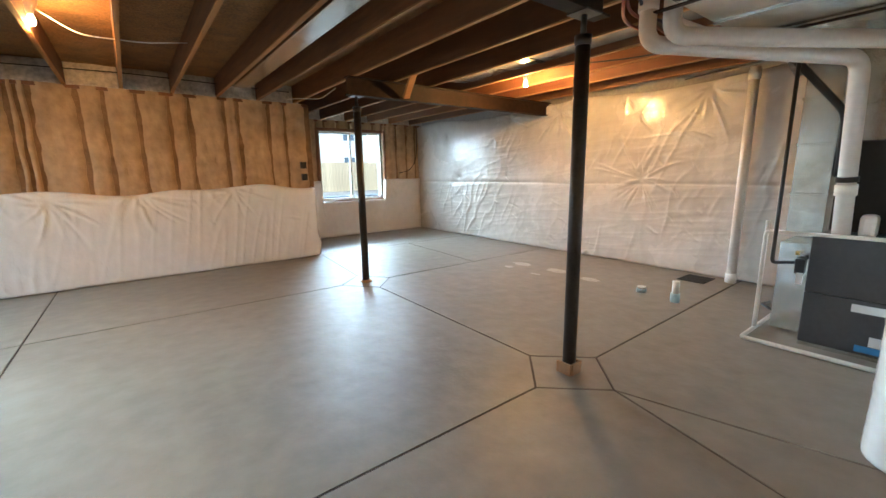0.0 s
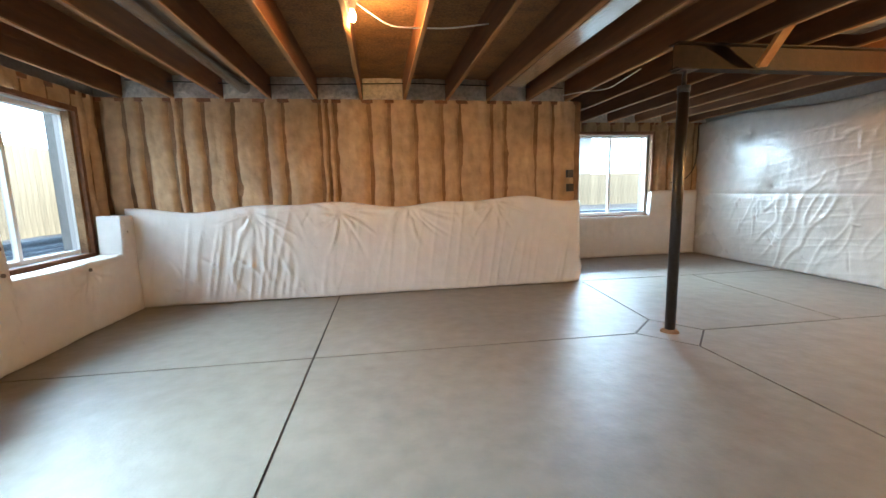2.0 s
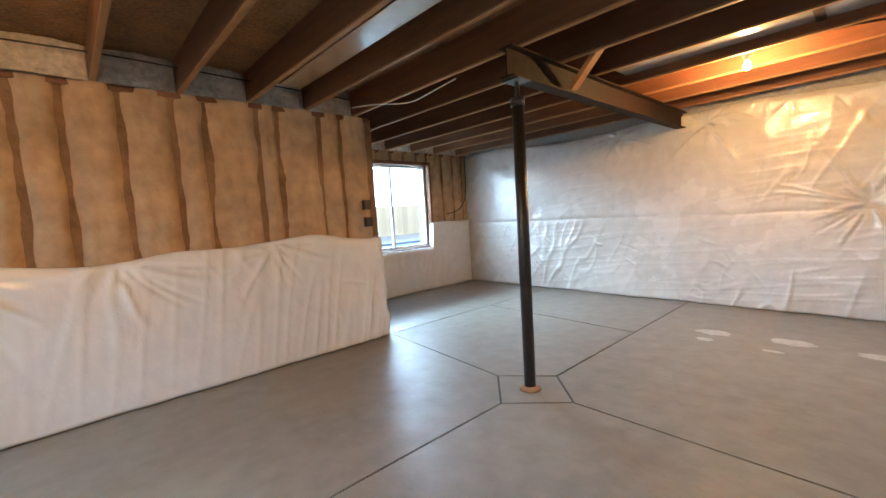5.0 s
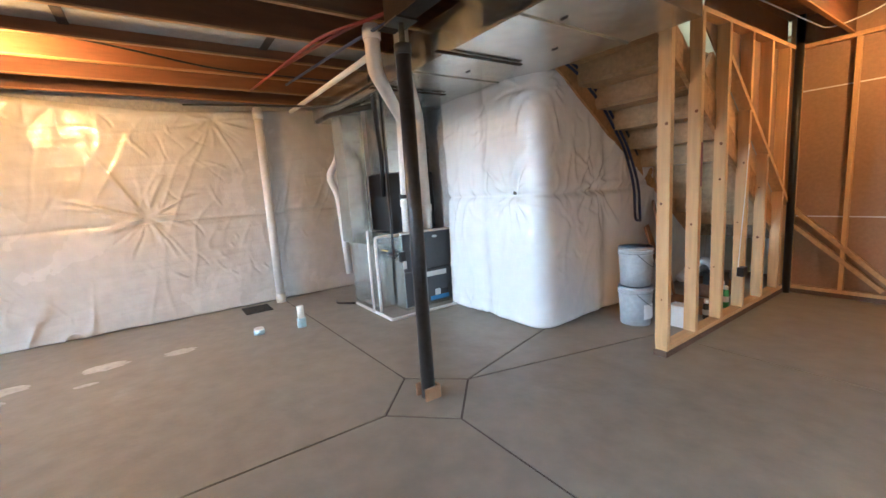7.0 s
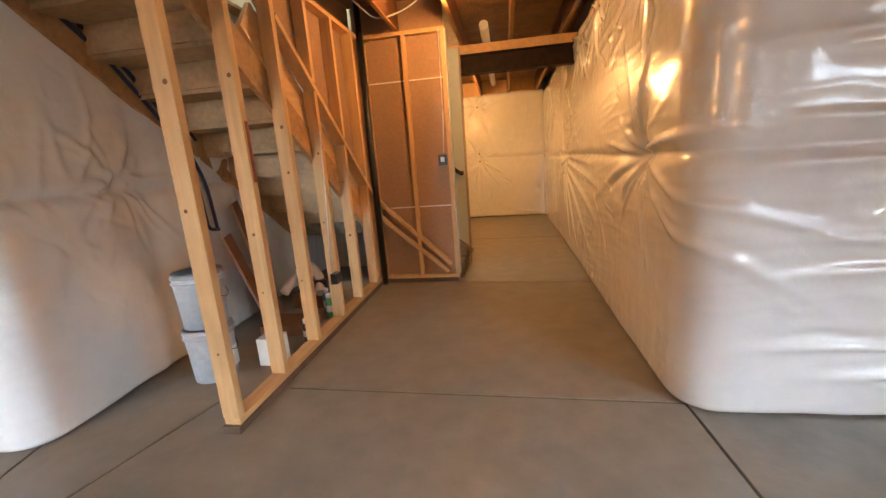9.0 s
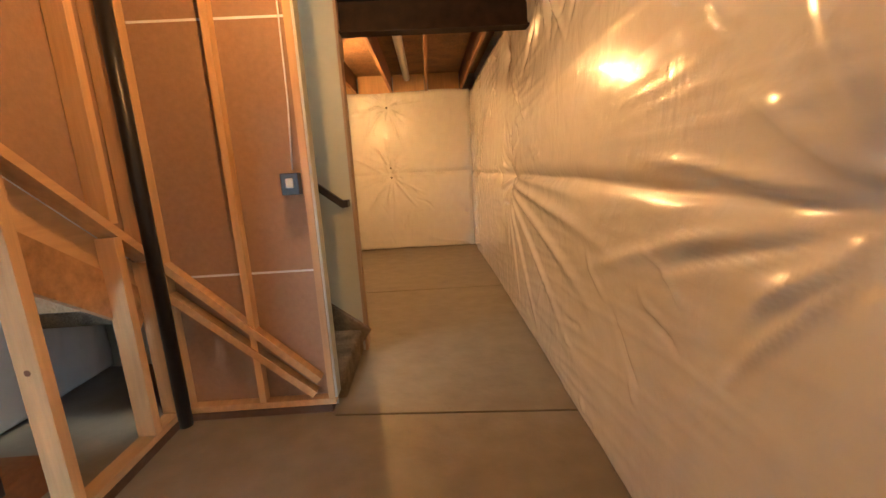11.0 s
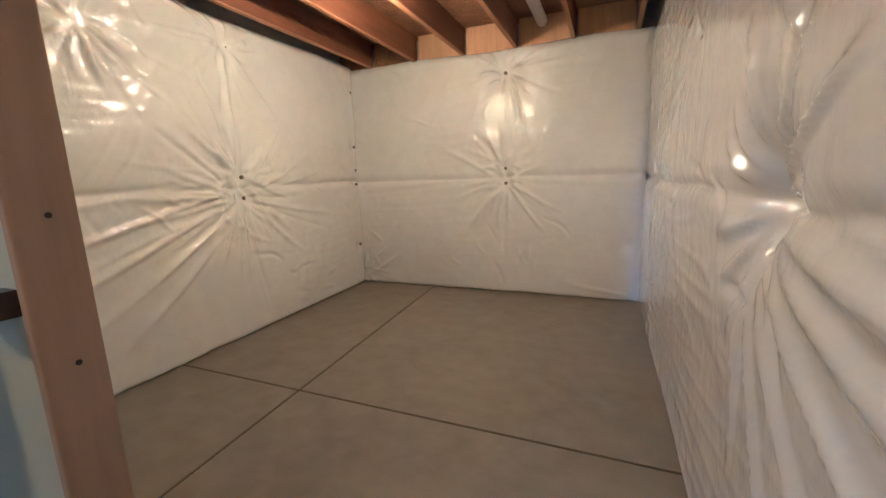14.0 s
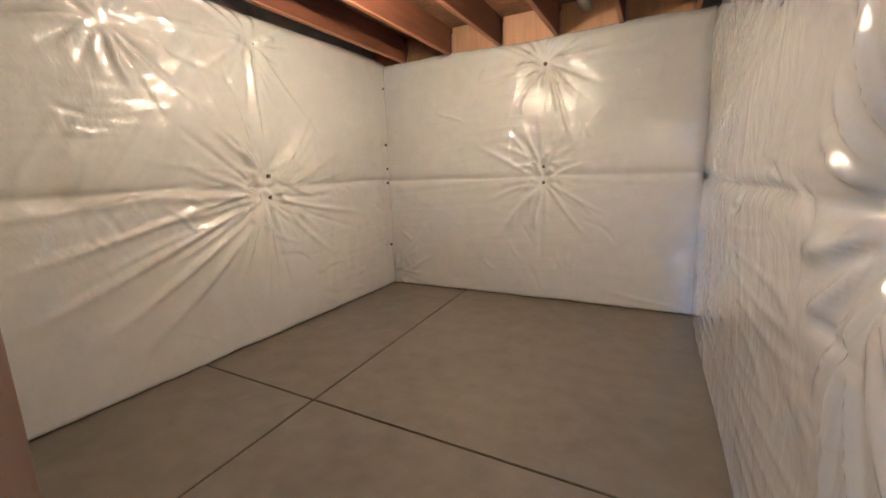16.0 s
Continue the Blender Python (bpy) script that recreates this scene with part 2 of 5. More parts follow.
def tube(bm, pts, r, seg=14, caps=True):
    """A round tube through the points; r is a number or one radius a point."""
    pts = [Vector(p) for p in pts]
    radii = r if isinstance(r, (list, tuple)) else [r] * len(pts)
    rings = []
    ref = None
    for i, p in enumerate(pts):
        d = (pts[min(i + 1, len(pts) - 1)] - pts[max(i - 1, 0)]).normalized()
        if ref is None:
            ref = d.orthogonal().normalized()
        ref = (ref - d * ref.dot(d)).normalized()
        o = d.cross(ref)
        rings.append([bm.verts.new(p + (ref * math.cos(k * 2 * math.pi / seg) + o * math.sin(k * 2 * math.pi / seg)) * radii[i]) for k in range(seg)])
    for a, b in zip(rings, rings[1:]):
        for k in range(seg):
            f = bm.faces.new((a[k], a[(k + 1) % seg], b[(k + 1) % seg], b[k]))
            f.smooth = True
    if caps:
        bm.faces.new(rings[0][::-1])
        bm.faces.new(rings[-1])


def bend(pts, radius=0.08, n=6):
    """The points of a polyline with its corners rounded."""
    pts = [Vector(p) for p in pts]
    out = [pts[0]]
    for a, b, c in zip(pts, pts[1:], pts[2:]):
        r = min(radius, (b - a).length * 0.45, (c - b).length * 0.45)
        p, q = b + (a - b).normalized() * r, b + (c - b).normalized() * r
        for i in range(n + 1):
            t = i / n
            out.append(p * (1 - t) ** 2 + b * 2 * t * (1 - t) + q * t * t)
    return out + [pts[-1]]


def mesh_object(name, bm, mat, smooth=False):
    bmesh.ops.recalc_face_normals(bm, faces=bm.faces)
    me = bpy.data.meshes.new(name)
    if smooth:
        for f in bm.faces:
            f.smooth = True
    bm.to_mesh(me)
    bm.free()
    me.materials.append(mat)
    return new(name, me)


def part(name, bm, mat, parent, label="", smooth=False):
    """Links a bmesh, drawn in world metres, as one mesh under a thing or a part."""
    ob = mesh_object(name, bm, mat, smooth)
    ob.parent = parent
    base = Matrix.Identity(4)
    p = parent
    while p:
        base = p.matrix_basis.inverted() @ base if not p.parent else base
        p = p.parent
    ob.matrix_parent_inverse = base if not parent.parent else Matrix.Identity(4)
    return tagged(ob, label)


def thing(name, place, label, category, group="", kind=""):
    ob = new(name)
    ob.empty_display_size = 0.1
    ob.location = place
    ob.matrix_basis = Matrix.Translation(place)
    return tagged(ob, label, category, group, kind)


def solid(name, bm, mat, label, category, kind="", group="", smooth=False):
    return tagged(mesh_object(name, bm, mat, smooth), label, category, group, kind)


def boxes(*rows, bevel=0.0):
    bm = bmesh.new()
    for r in rows:
        box(bm, *r, bevel=bevel)
    return bm


def fillet_path(pts, radius, step):
    """Evenly spaced points along a flat polyline with rounded corners, with their normals (to the left of the way)."""
    fine = bend([(*p, 0) for p in pts], radius, 10)
    dense = []
    for a, b in zip(fine, fine[1:]):
        k = max(1, int((b - a).length / (step * 0.25)))
        dense += [a.lerp(b, i / k) for i in range(k)]
    dense.append(fine[-1])
    out, s, run, nxt = [], 0.0, 0.0, 0.0
    for i, p in enumerate(dense):
        if i:
            run += (p - dense[i - 1]).length
        if run >= nxt or i == len(dense) - 1:
            d = (dense[min(i + 2, len(dense) - 1)] - dense[max(i - 2, 0)]).normalized()
            out.append((p, Vector((-d.y, d.x, 0)), run))
            nxt = run + step
    return out


def quilt(name, pts, z0, z1, mat, label, radius=0.1, step=0.03, puff=0.05, seams=(), cross=(), dimples=(), folds=0.006, fold_dir=(1.0, 0.35), crinkle=0.004, back=0.09, streak=0.0, drape=0.0, seed=0.0, hem=0.012, rays=(), ridges=(), scatter=0.0, lean=1.1, group="insulation"):
    """A hung insulation blanket: puffed between its seams, pulled in at its pins (dimples: s, z, size, depth) with creases fanning out from them (rays: s, z, count, reach), and scattered short creases. z1 may be a function of the way along."""
    path = fillet_path(pts, radius, step)
    top = z1 if callable(z1) else (lambda s: z1)
    total = path[-1][2]
    zmax = max(top(s) for _, _, s in path)
    rows = int((zmax - z0) / step) + 1
    rng = random.Random(int(seed * 10))
    lines = list(ridges)
    for rs, rz, count, reach in rays:
        for k in range(count * 2):
            th = math.tau * (k + rng.uniform(-0.7, 0.7)) / (count * 2)
            r0, r1 = 0.03 + 0.10 * rng.random() ** 2, reach * (0.30 + 0.95 * rng.random() ** 1.6)
            tw = rng.uniform(-0.14, 0.14)
            lines.append((rs + r0 * math.cos(th), rz + r0 * math.sin(th), rs + r1 * math.cos(th + tw), rz + r1 * math.sin(th + tw), rng.choice((1, 1, -0.7)) * rng.uniform(0.008, 0.026), rng.uniform(0.024, 0.05)))
    for k in range(int(scatter * total * (zmax - z0))):
        cs, cz = rng.uniform(0.05, total - 0.05), rng.uniform(z0 + 0.08, zmax - 0.05)
        if noise.noise((cs * 0.9, cz * 1.1, seed + 20)) < -0.05:
            continue
        th = lean + (2.4 if lean > 1 else 1.2) * noise.noise((cs * 0.8, cz * 0.8, seed + 60)) + rng.uniform(-0.3, 0.3)
        ln = rng.uniform(0.05, 0.20)
        lines.append((cs - ln * math.cos(th), cz - ln * math.sin(th), cs + ln * math.cos(th), cz + ln * math.sin(th), rng.choice((1, -1)) * rng.uniform(0.005, 0.015), rng.uniform(0.02, 0.04)))
    S = np.array([s for _, _, s in path])
    ZT = np.array([top(s) + 0.012 * noise.noise((s * 2.1, seed, 3)) for s in S])
    ZB = np.array([z0 + 0.006 + hem * max(0, noise.noise((s * 3.3, seed, 9))) for s in S])
    Z = ZB[:, None] + (ZT - ZB)[:, None] * np.linspace(0, 1, rows + 1)[None, :]
    SS = S[:, None] + Z * 0
    q = np.minimum.reduce([Z * 0 + 1, np.minimum(SS, total - SS) / 0.12 + 0.2, (Z - ZB[:, None]) / 0.06 + 0.5, (ZT[:, None] - Z) / 0.10 + 0.25])
    H = puff * (1 - (1 - q) ** 2)
    for zs in seams:
        zz = zs + 0.02 * np.array([noise.noise((s * 1.3, seed, zs)) for s in S])[:, None]
        H -= puff * 0.3 * np.exp(-((Z - zz) / 0.04) ** 2) + 0.010 * np.exp(-((Z - zz) / 0.012) ** 2)
    for cs in cross:
        H -= puff * 0.28 * np.exp(-((SS - cs) / 0.10) ** 2)
    for ds, dz, size, amp in dimples:
        d = np.hypot(SS - ds, Z - dz)
        H -= amp * (0.65 * np.exp(-(d / (size * 0.14)) ** 1.3) + 0.35 * np.exp(-(d / (size * 0.45)) ** 2))
    edge = np.clip((q - 0.2) * 2, 0, 1)
    for x0, y0, x1, y1, hh, ww in lines:
        ax, ay = x1 - x0, y1 - y0
        ll = ax * ax + ay * ay
        i0, i1 = np.searchsorted(S, (min(x0, x1) - 0.12, max(x0, x1) + 0.12))
        if i1 - i0 < 2 or ll < 1e-5:
            continue
        ds, dz = SS[i0:i1] - x0, Z[i0:i1] - y0
        u = (ds * ax + dz * ay) / ll
        e = np.abs((ds * ay - dz * ax) / math.sqrt(ll) + 0.012 * np.sin(u * 5 + x0 * 17))
        w = ww * (0.55 + 0.6 * np.clip(u, 0, 1))
        rise = np.clip(np.minimum(u * 5, (1 - u) * 2.2), 0, 1)
        H[i0:i1] += hh * np.clip(1 - e / w, 0, 1) ** 1.25 * rise * edge[i0:i1]
    bm = bmesh.new()
    grid = []
    for i, (p, nrm, s) in enumerate(path):
        col = []
        for j in range(rows + 1):
            z = Z[i, j]
            n1 = noise.noise((s * 1.1 * fold_dir[0] + z * fold_dir[1] * 3 + seed, z * 0.9 - s * 0.2, seed))
            gate = max(0.0, noise.noise((s * 0.9, z * 1.1, seed + 20)) + 0.38)
            h = H[i, j] + puff * 0.35 * n1
            if folds:
                n2 = noise.noise((s * 5.0 + z * fold_dir[1] * 5, z * 2.0, seed + 5))
                h += folds * (2.2 * max(0.0, 1 - 4.5 * abs(n2)) ** 1.4 - 0.5) * gate * gate * 2.0
            if crinkle:
                h += crinkle * noise.noise((s * 13 * fold_dir[0] + z * 6 * fold_dir[1], z * 13 * (1.2 - fold_dir[0]) + s * 3, seed + 8)) * (0.4 + gate)
            if streak:
                n4 = noise.noise((s * 1.0, z * 10 + s * 0.9, seed + 31))
                h += streak * (max(0.0, 1 - 5 * abs(n4)) - 0.2) * (0.3 + gate)
            if drape:
                n5 = noise.noise((s * 7 + z * 1.3, z * 0.6, seed + 41))
                h += drape * (max(0.0, 1 - 4.5 * abs(n5)) - 0.2) * (0.2 + gate)
            col.append(bm.verts.new((p.x + nrm.x * h, p.y + nrm.y * h, z)))
        grid.append((col, p, nrm))
    cols = [c for c, _, _ in grid]
    for a, b in zip(cols, cols[1:]):
        for j in range(rows):
            f = bm.faces.new((a[j], b[j], b[j + 1], a[j + 1]))
            f.smooth = True
    # turned-back edges, so that the blanket has its thickness
    lines = [(cols[0], [(grid[0][1], grid[0][2])] * (rows + 1)), (cols[-1], [(grid[-1][1], grid[-1][2])] * (rows + 1)),
             ([c[-1] for c in cols], [(p, n) for _, p, n in grid]), ([c[0] for c in cols], [(p, n) for _, p, n in grid])]
    for line, bases in lines:
        rear = [bm.verts.new((p.x - n.x * back, p.y - n.y * back, v.co.z)) for v, (p, n) in zip(line, bases)]
        for i in range(len(line) - 1):
            f = bm.faces.new((line[i], line[i + 1], rear[i + 1], rear[i]))
    ob = solid(name, bm, mat, label, "insulation", "", group)
    return ob


def pins(points, normal, parent_name="insulation_pin"):
    """Round plastic caps that hold the blankets."""
    n = Vector(normal)
    for p in points:
        bm = bmesh.new()
        p = Vector(p)
        tube(bm, [p - n * 0.012, p + n * 0.004, p + n * 0.007], [0.018, 0.018, 0.010], 12)
        solid(parent_name, bm, NAIL, "small round dark cap pin holding the blanket", "pin", "", "insulation pins")


def foam_wall(name, a, b, z0, z1, studs, label, skip=(), depth=0.085, seed=0.0):
    """Sprayed foam between studs along the flat line a to b; studs: distances along it; skip: (from, to, low, high) openings."""
    a, b = Vector((*a, 0)), Vector((*b, 0))
    d = (b - a).normalized()
    n = Vector((-d.y, d.x, 0))
    holder = thing(name, (a + b) / 2 + Vector((0, 0, z0)), label, "wall", kind="structure")
    edges = sorted(studs)
    for i, (s0, s1) in enumerate(zip(edges, edges[1:])):
        mid = (s0 + s1) / 2
        spans = [(z0, z1)]
        for f, t, lo, hi in skip:
            if f < mid < t:
                spans = [(p, q) for p, q in ((z0, lo), (hi, z1)) if q - p > 0.03]
        for lo, hi in spans:
            bm = bmesh.new()
            w = s1 - s0
            nu, nv = max(3, int(w / 0.02)), max(2, int((hi - lo) / 0.035))
            rows = []
            for iu in range(nu + 1):
                u = iu / nu
                col = []
                for iv in range(nv + 1):
                    z = lo + (hi - lo) * iv / nv
                    ma = min(w * 0.3, 0.016 + 0.020 * noise.noise((i * 5.3, z * 3.0, seed + 11)))
                    mb = min(w * 0.3, 0.016 + 0.020 * noise.noise((i * 5.3, z * 3.0, seed + 15)))
                    s = s0 + ma + (w - ma - mb) * u
                    edge = min(u, 1 - u) * 2
                    gap = 0.5 + 0.5 * noise.noise((i * 7.7, z * 4.0, seed + (1 if u < 0.5 else 2)))
                    k = min(1, edge * (1.0 + 1.2 * gap))
                    h = depth * (math.sin(k * math.pi / 2) ** 0.8) * (0.75 + 0.35 * noise.noise((i * 3.1, z * 1.5, seed + 4))) - 0.022
                    h += 0.022 * noise.noise((s * 9, z * 5, seed)) + 0.008 * noise.noise((s * 26, z * 18, seed + 6))
                    p = a + d * s + n * h
                    col.append(bm.verts.new((p.x, p.y, z)))
                rows.append(col)
            for p, q in zip(rows, rows[1:]):
                for j in range(nv):
                    bm.faces.new((p[j], q[j], q[j + 1], p[j + 1])).smooth = True
            part("foam_bay", bm, FOAM, holder)
    for s in edges:
        spans = [(z0, z1)]
        for f, t, lo, hi in skip:
            if f + 0.02 < s < t - 0.02:
                spans = [(p, q) for p, q in ((z0, lo), (hi, z1)) if q - p > 0.03]
        for lo, hi in spans:
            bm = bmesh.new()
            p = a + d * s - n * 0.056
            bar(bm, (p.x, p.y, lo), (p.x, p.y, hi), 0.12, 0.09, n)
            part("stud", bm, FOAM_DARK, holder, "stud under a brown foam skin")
    bm = bmesh.new()
    bar(bm, a + Vector((0, 0, z1 - 0.02)) - n * 0.02, b + Vector((0, 0, z1 - 0.02)) - n * 0.02, 0.09, 0.045)
    part("top_plate", bm, BUCKWOOD, holder)
    return holder


# ---- the large structure ----
JZ = 2.62      # underside of the joists
SUB = 2.90     # underside of the subfloor


def groove(bm, a, b, w=0.017):
    a, b = Vector((*a, 0)), Vector((*b, 0))
    bar(bm, a + (a - b).normalized() * 0.004, b + (b - a).normalized() * 0.004, w, 0.05)


slab = solid("floor", boxes((-3.9, 6.35, -8.2, 9.35, -0.15, 0.0)), CONCRETE, "smooth grey-brown concrete slab with saw-cut joints", "floor", "structure")
bm = bmesh.new()
P1 = [(2.385, 2.025), (2.755, 1.675), (2.42, 1.33), (2.045, 1.68)]
P2 = [(2.468, 5.303), (2.775, 4.91), (2.43, 4.56), (2.085, 4.96)]
for P in (P1, P2):
    for a, b in zip(P, P[1:] + P[:1]):
        groove(bm, a, b)
for a, b in ((P1[0], P2[2]), (P1[1], (6.2, 1.74)), (P1[3], (-3.6, 1.68)), (P1[2], (2.74, 0.1)), (P1[2], (1.96, -0.42)), (P2[0], (2.66, 7.1)), (P2[1], (6.2, 4.86)),
             (P2[3], (-3.5, 5.05)), ((-0.885, 7.2), (-0.945, 1.68)), ((-0.73, 1.68), (-0.65, -0.37)), ((-0.65, -0.37), (1.62, -0.45)), ((2.66, 7.16), (6.2, 7.08)), ((4.34, 4.88), (4.5, 7.1)),
             ((-0.7, -2.48), (0.78, -2.6)), ((1.518, -3.7), (1.70, -7.7)), ((-0.8, -4.95), (2.9, -5.0))):
    groove(bm, a, b)
cutter = mesh_object("groove_cutter", bm, CONCRETE)
mod = slab.modifiers.new("joints", 'BOOLEAN')
mod.object, mod.operation, mod.solver, mod.use_self = cutter, 'DIFFERENCE', 'EXACT', True
cut = bpy.data.meshes.new_from_object(slab.evaluated_get(bpy.context.evaluated_depsgraph_get()))
slab.modifiers.clear()
slab.data = cut
bpy.data.objects.remove(cutter)
JOINT = material("joint_filler", (0.07, 0.055, 0.045), 0.9, vary=0.3, bump=0.3)
solid("floor_bed", boxes((-3.9, 6.35, -8.2, 9.35, -0.05, -0.007)), JOINT, "dark packed bed under the slab joints", "floor", "structure")

WB = (2.60, 4.24, 0.76, 2.38)   # window b: y, y, z, z
WC = (5.22, 6.86, 0.78, 2.38)
WA = (3.45, 5.08, 0.84, 2.39)   # window a: x, x, z, z
XW, YA = -3.62, 9.02
solid("wall_west", boxes((-3.95, XW - 0.06, -0.5, WB[0], 0, 2.9), (-3.95, XW - 0.06, WB[0], WB[1], 0, WB[2]), (-3.95, XW - 0.06, WB[0], WB[1], WB[3], 2.9),
      (-3.95, XW - 0.06, WB[1], WC[0], 0, 2.9), (-3.95, XW - 0.06, WC[0], WC[1], 0, WC[2]), (-3.95, XW - 0.06, WC[0], WC[1], WC[3], 2.9), (-3.95, XW - 0.06, WC[1], 7.45, 0, 2.9)),
      FOUNDATION, "foundation wall with two large window openings", "wall", "structure")
solid("wall_north", boxes((-3.67, 2.50, 7.29, 7.45, 0, 2.9), (2.42, 2.54, 7.45, 9.4, 0, 2.9)), FOUNDATION, "foundation and framed wall behind foam", "wall", "structure")
solid("wall_alcove", boxes((2.54, WA[0], YA + 0.08, 9.4, 0, 2.9), (WA[0], WA[1], YA + 0.08, 9.4, 0, WA[2]), (WA[0], WA[1], YA + 0.08, 9.4, WA[3], 2.9), (WA[1], 6.4, YA + 0.08, 9.4, 0, 2.9)),
      FOUNDATION, "alcove wall with a large window opening", "wall", "structure")
solid("wall_east", boxes((6.19, 6.4, -0.6, 9.09, 0, 2.9)), FOUNDATION, "foundation wall behind plastic sheeting", "wall", "structure")
solid("wall_furnace_nook", boxes((2.86, 6.19, -0.3, -0.02, 0, 2.9), (2.86, 3.0, -3.7, -0.3, 0, 2.9)), FOUNDATION, "foundation wall around the corner by the furnace", "wall", "structure")
solid("wall_back_left", boxes((2.86, 3.0, -8.0, -3.7, 0, 2.9)), FOUNDATION, "foundation wall of the back room", "wall", "structure")
solid("wall_south", boxes((-0.9, 2.86, -8.0, -7.74, 0, 2.9)), FOUNDATION, "foundation end wall of the back room", "wall", "structure")
solid("wall_hall", boxes((-0.9, -0.72, -7.74, -0.4, 0, 2.9), (-3.68, -0.9, -0.55, -0.4, 0, 2.9)), FOUNDATION, "foundation wall along the passage", "wall", "structure")

# subfloor with the stairwell left open
HOLE = (0.95, 2.72, -3.44, -0.75)
solid("ceiling", boxes((-3.95, HOLE[0], -8.0, 9.4, SUB, 2.93), (HOLE[1], 6.4, -8.0, 9.4, SUB, 2.93), (HOLE[0], HOLE[1], -8.0, HOLE[2], SUB, 2.93), (HOLE[0], 1.76, -2.72, 9.4, SUB, 2.93), (1.76, HOLE[1], HOLE[3], 9.4, SUB, 2.93)),
      OSB, "dark oriented-strand subfloor seen between the joists", "ceiling", "structure")
solid("wall_stairwell", boxes((HOLE[1], HOLE[1] + 0.1, HOLE[2], HOLE[3], 2.93, 5.2), (HOLE[0] - 0.1, HOLE[0], HOLE[2], -2.72, 2.93, 5.2), (HOLE[0] - 0.1, HOLE[1] + 0.1, HOLE[2] - 0.1, HOLE[2], 2.93, 5.2),
      (1.66, 1.76, -2.62, HOLE[3], 2.93, 5.2), (HOLE[0] - 0.1, 1.76, -2.72, -2.62, 2.93, 5.2), (1.66, HOLE[1] + 0.1, HOLE[3], HOLE[3] + 0.1, 2.93, 5.2), (HOLE[0] - 0.1, HOLE[1] + 0.1, HOLE[2] - 0.1, HOLE[3] + 0.1, 5.2, 5.3)),
      PAINT, "painted stairwell walls above the basement", "wall", "structure")


def joist(x, y0, y1):
    t = thing("ceiling_joist", (x, (y0 + y1) / 2, JZ), "brown floor joist with a paler bottom edge", "joist", "floor joists", "structure")
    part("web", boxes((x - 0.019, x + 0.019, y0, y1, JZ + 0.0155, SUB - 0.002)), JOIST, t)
    # Thin strip under solid lumber, coloured paler for wear and caught light.
    part("flange", boxes((x - 0.020, x + 0.020, y0, y1, JZ, JZ + 0.015), bevel=0.003), JOIST_EDGE, t, "bottom edge paler from wear and caught light")


xs = [-3.34 + 0.575 * k for k in range(0, 17)]
for x in xs:
    if x < 2.45:
        joist(x, -0.38 if x < -0.7 else (-0.70 if x > 1.74 else (-2.70 if x > 0.9 else -3.50)), 7.25)
        if x > -0.75 and x < 2.8:
            joist(x, -7.56, -3.54)
    elif x < 6.2:
        joist(x, 0.0, 9.05)


def beam(name, x0, x1, y, zb, zt, label):
    t = thing(name, ((x0 + x1) / 2, y, zb), label, "beam", kind="structure")
    part("bottom_flange", boxes((x0, x1, y - 0.06, y + 0.06, zb, zb + 0.012)), BEAM, t)
    part("top_flange", boxes((x0, x1, y - 0.06, y + 0.06, zt - 0.012, zt)), BEAM, t)
    part("web", boxes((x0, x1, y - 0.006, y + 0.006, zb + 0.012, zt - 0.012)), BEAM, t)
    return t


beam("steel_beam", 2.30, 6.18, 4.93, 2.40, JZ - 0.002, "dark brown steel beam resting on a post and the wall")
beam("steel_beam", -3.60, 2.60, 1.68, 2.40, JZ - 0.002, "dark steel beam carried by a post")
beam("steel_beam", -0.70, 0.72, -3.52, 2.30, 2.52, "dark steel beam across the passage")
solid("beam_nailer", boxes((-0.70, 0.95, -3.58, -3.46, 2.522, JZ - 0.001)), PLATE, "timber plate bolted on the passage beam", "plate", "structure")


def post(x, y, zt, label, base):
    t = thing("steel_post", (x, y, 0), label, "post", "steel posts")
    bm = bmesh.new()
    tube(bm, [(x, y, 0.0), (x, y, zt - 0.13)], 0.047, 24)
    part("pipe", bm, STEEL, t)
    bm = bmesh.new()
    tube(bm, [(x, y, zt - 0.19), (x, y, zt - 0.13)], 0.053, 24)
    part("collar", bm, STEEL, t)
    bm = bmesh.new()
    tube(bm, [(x, y, zt - 0.13), (x, y, zt - 0.01)], 0.019, 12)
    part("jack_screw", bm, STEEL, t)
    part("cap_plate", boxes((x - 0.08, x + 0.08, y - 0.075, y + 0.075, zt - 0.01, zt)), STEEL, t)
    bm = bmesh.new()
    if base == "wood":
        box(bm, x - 0.068, x - 0.049, y - 0.06, y + 0.06, 0, 0.085, 0.003)
        box(bm, x + 0.049, x + 0.068, y - 0.06, y + 0.06, 0, 0.085, 0.003)
        box(bm, x - 0.049, x + 0.049, y - 0.066, y - 0.048, 0, 0.085, 0.003)
        part("wood_collar", bm, BACKPAPER, t, "cut wooden form around the foot")
    else:
        tube(bm, [(x, y, 0), (x, y, 0.012), (x, y, 0.03)], [0.085, 0.08, 0.05], 16)
        part("mortar_foot", bm, BACKPAPER, t, "rust-brown mortar around the foot")


post(2.41, 1.68, 2.40, "black steel post with a wooden form at its foot", "wood")
post(2.43, 4.94, 2.40, "black steel post with rust-brown mortar at its foot", "mortar")

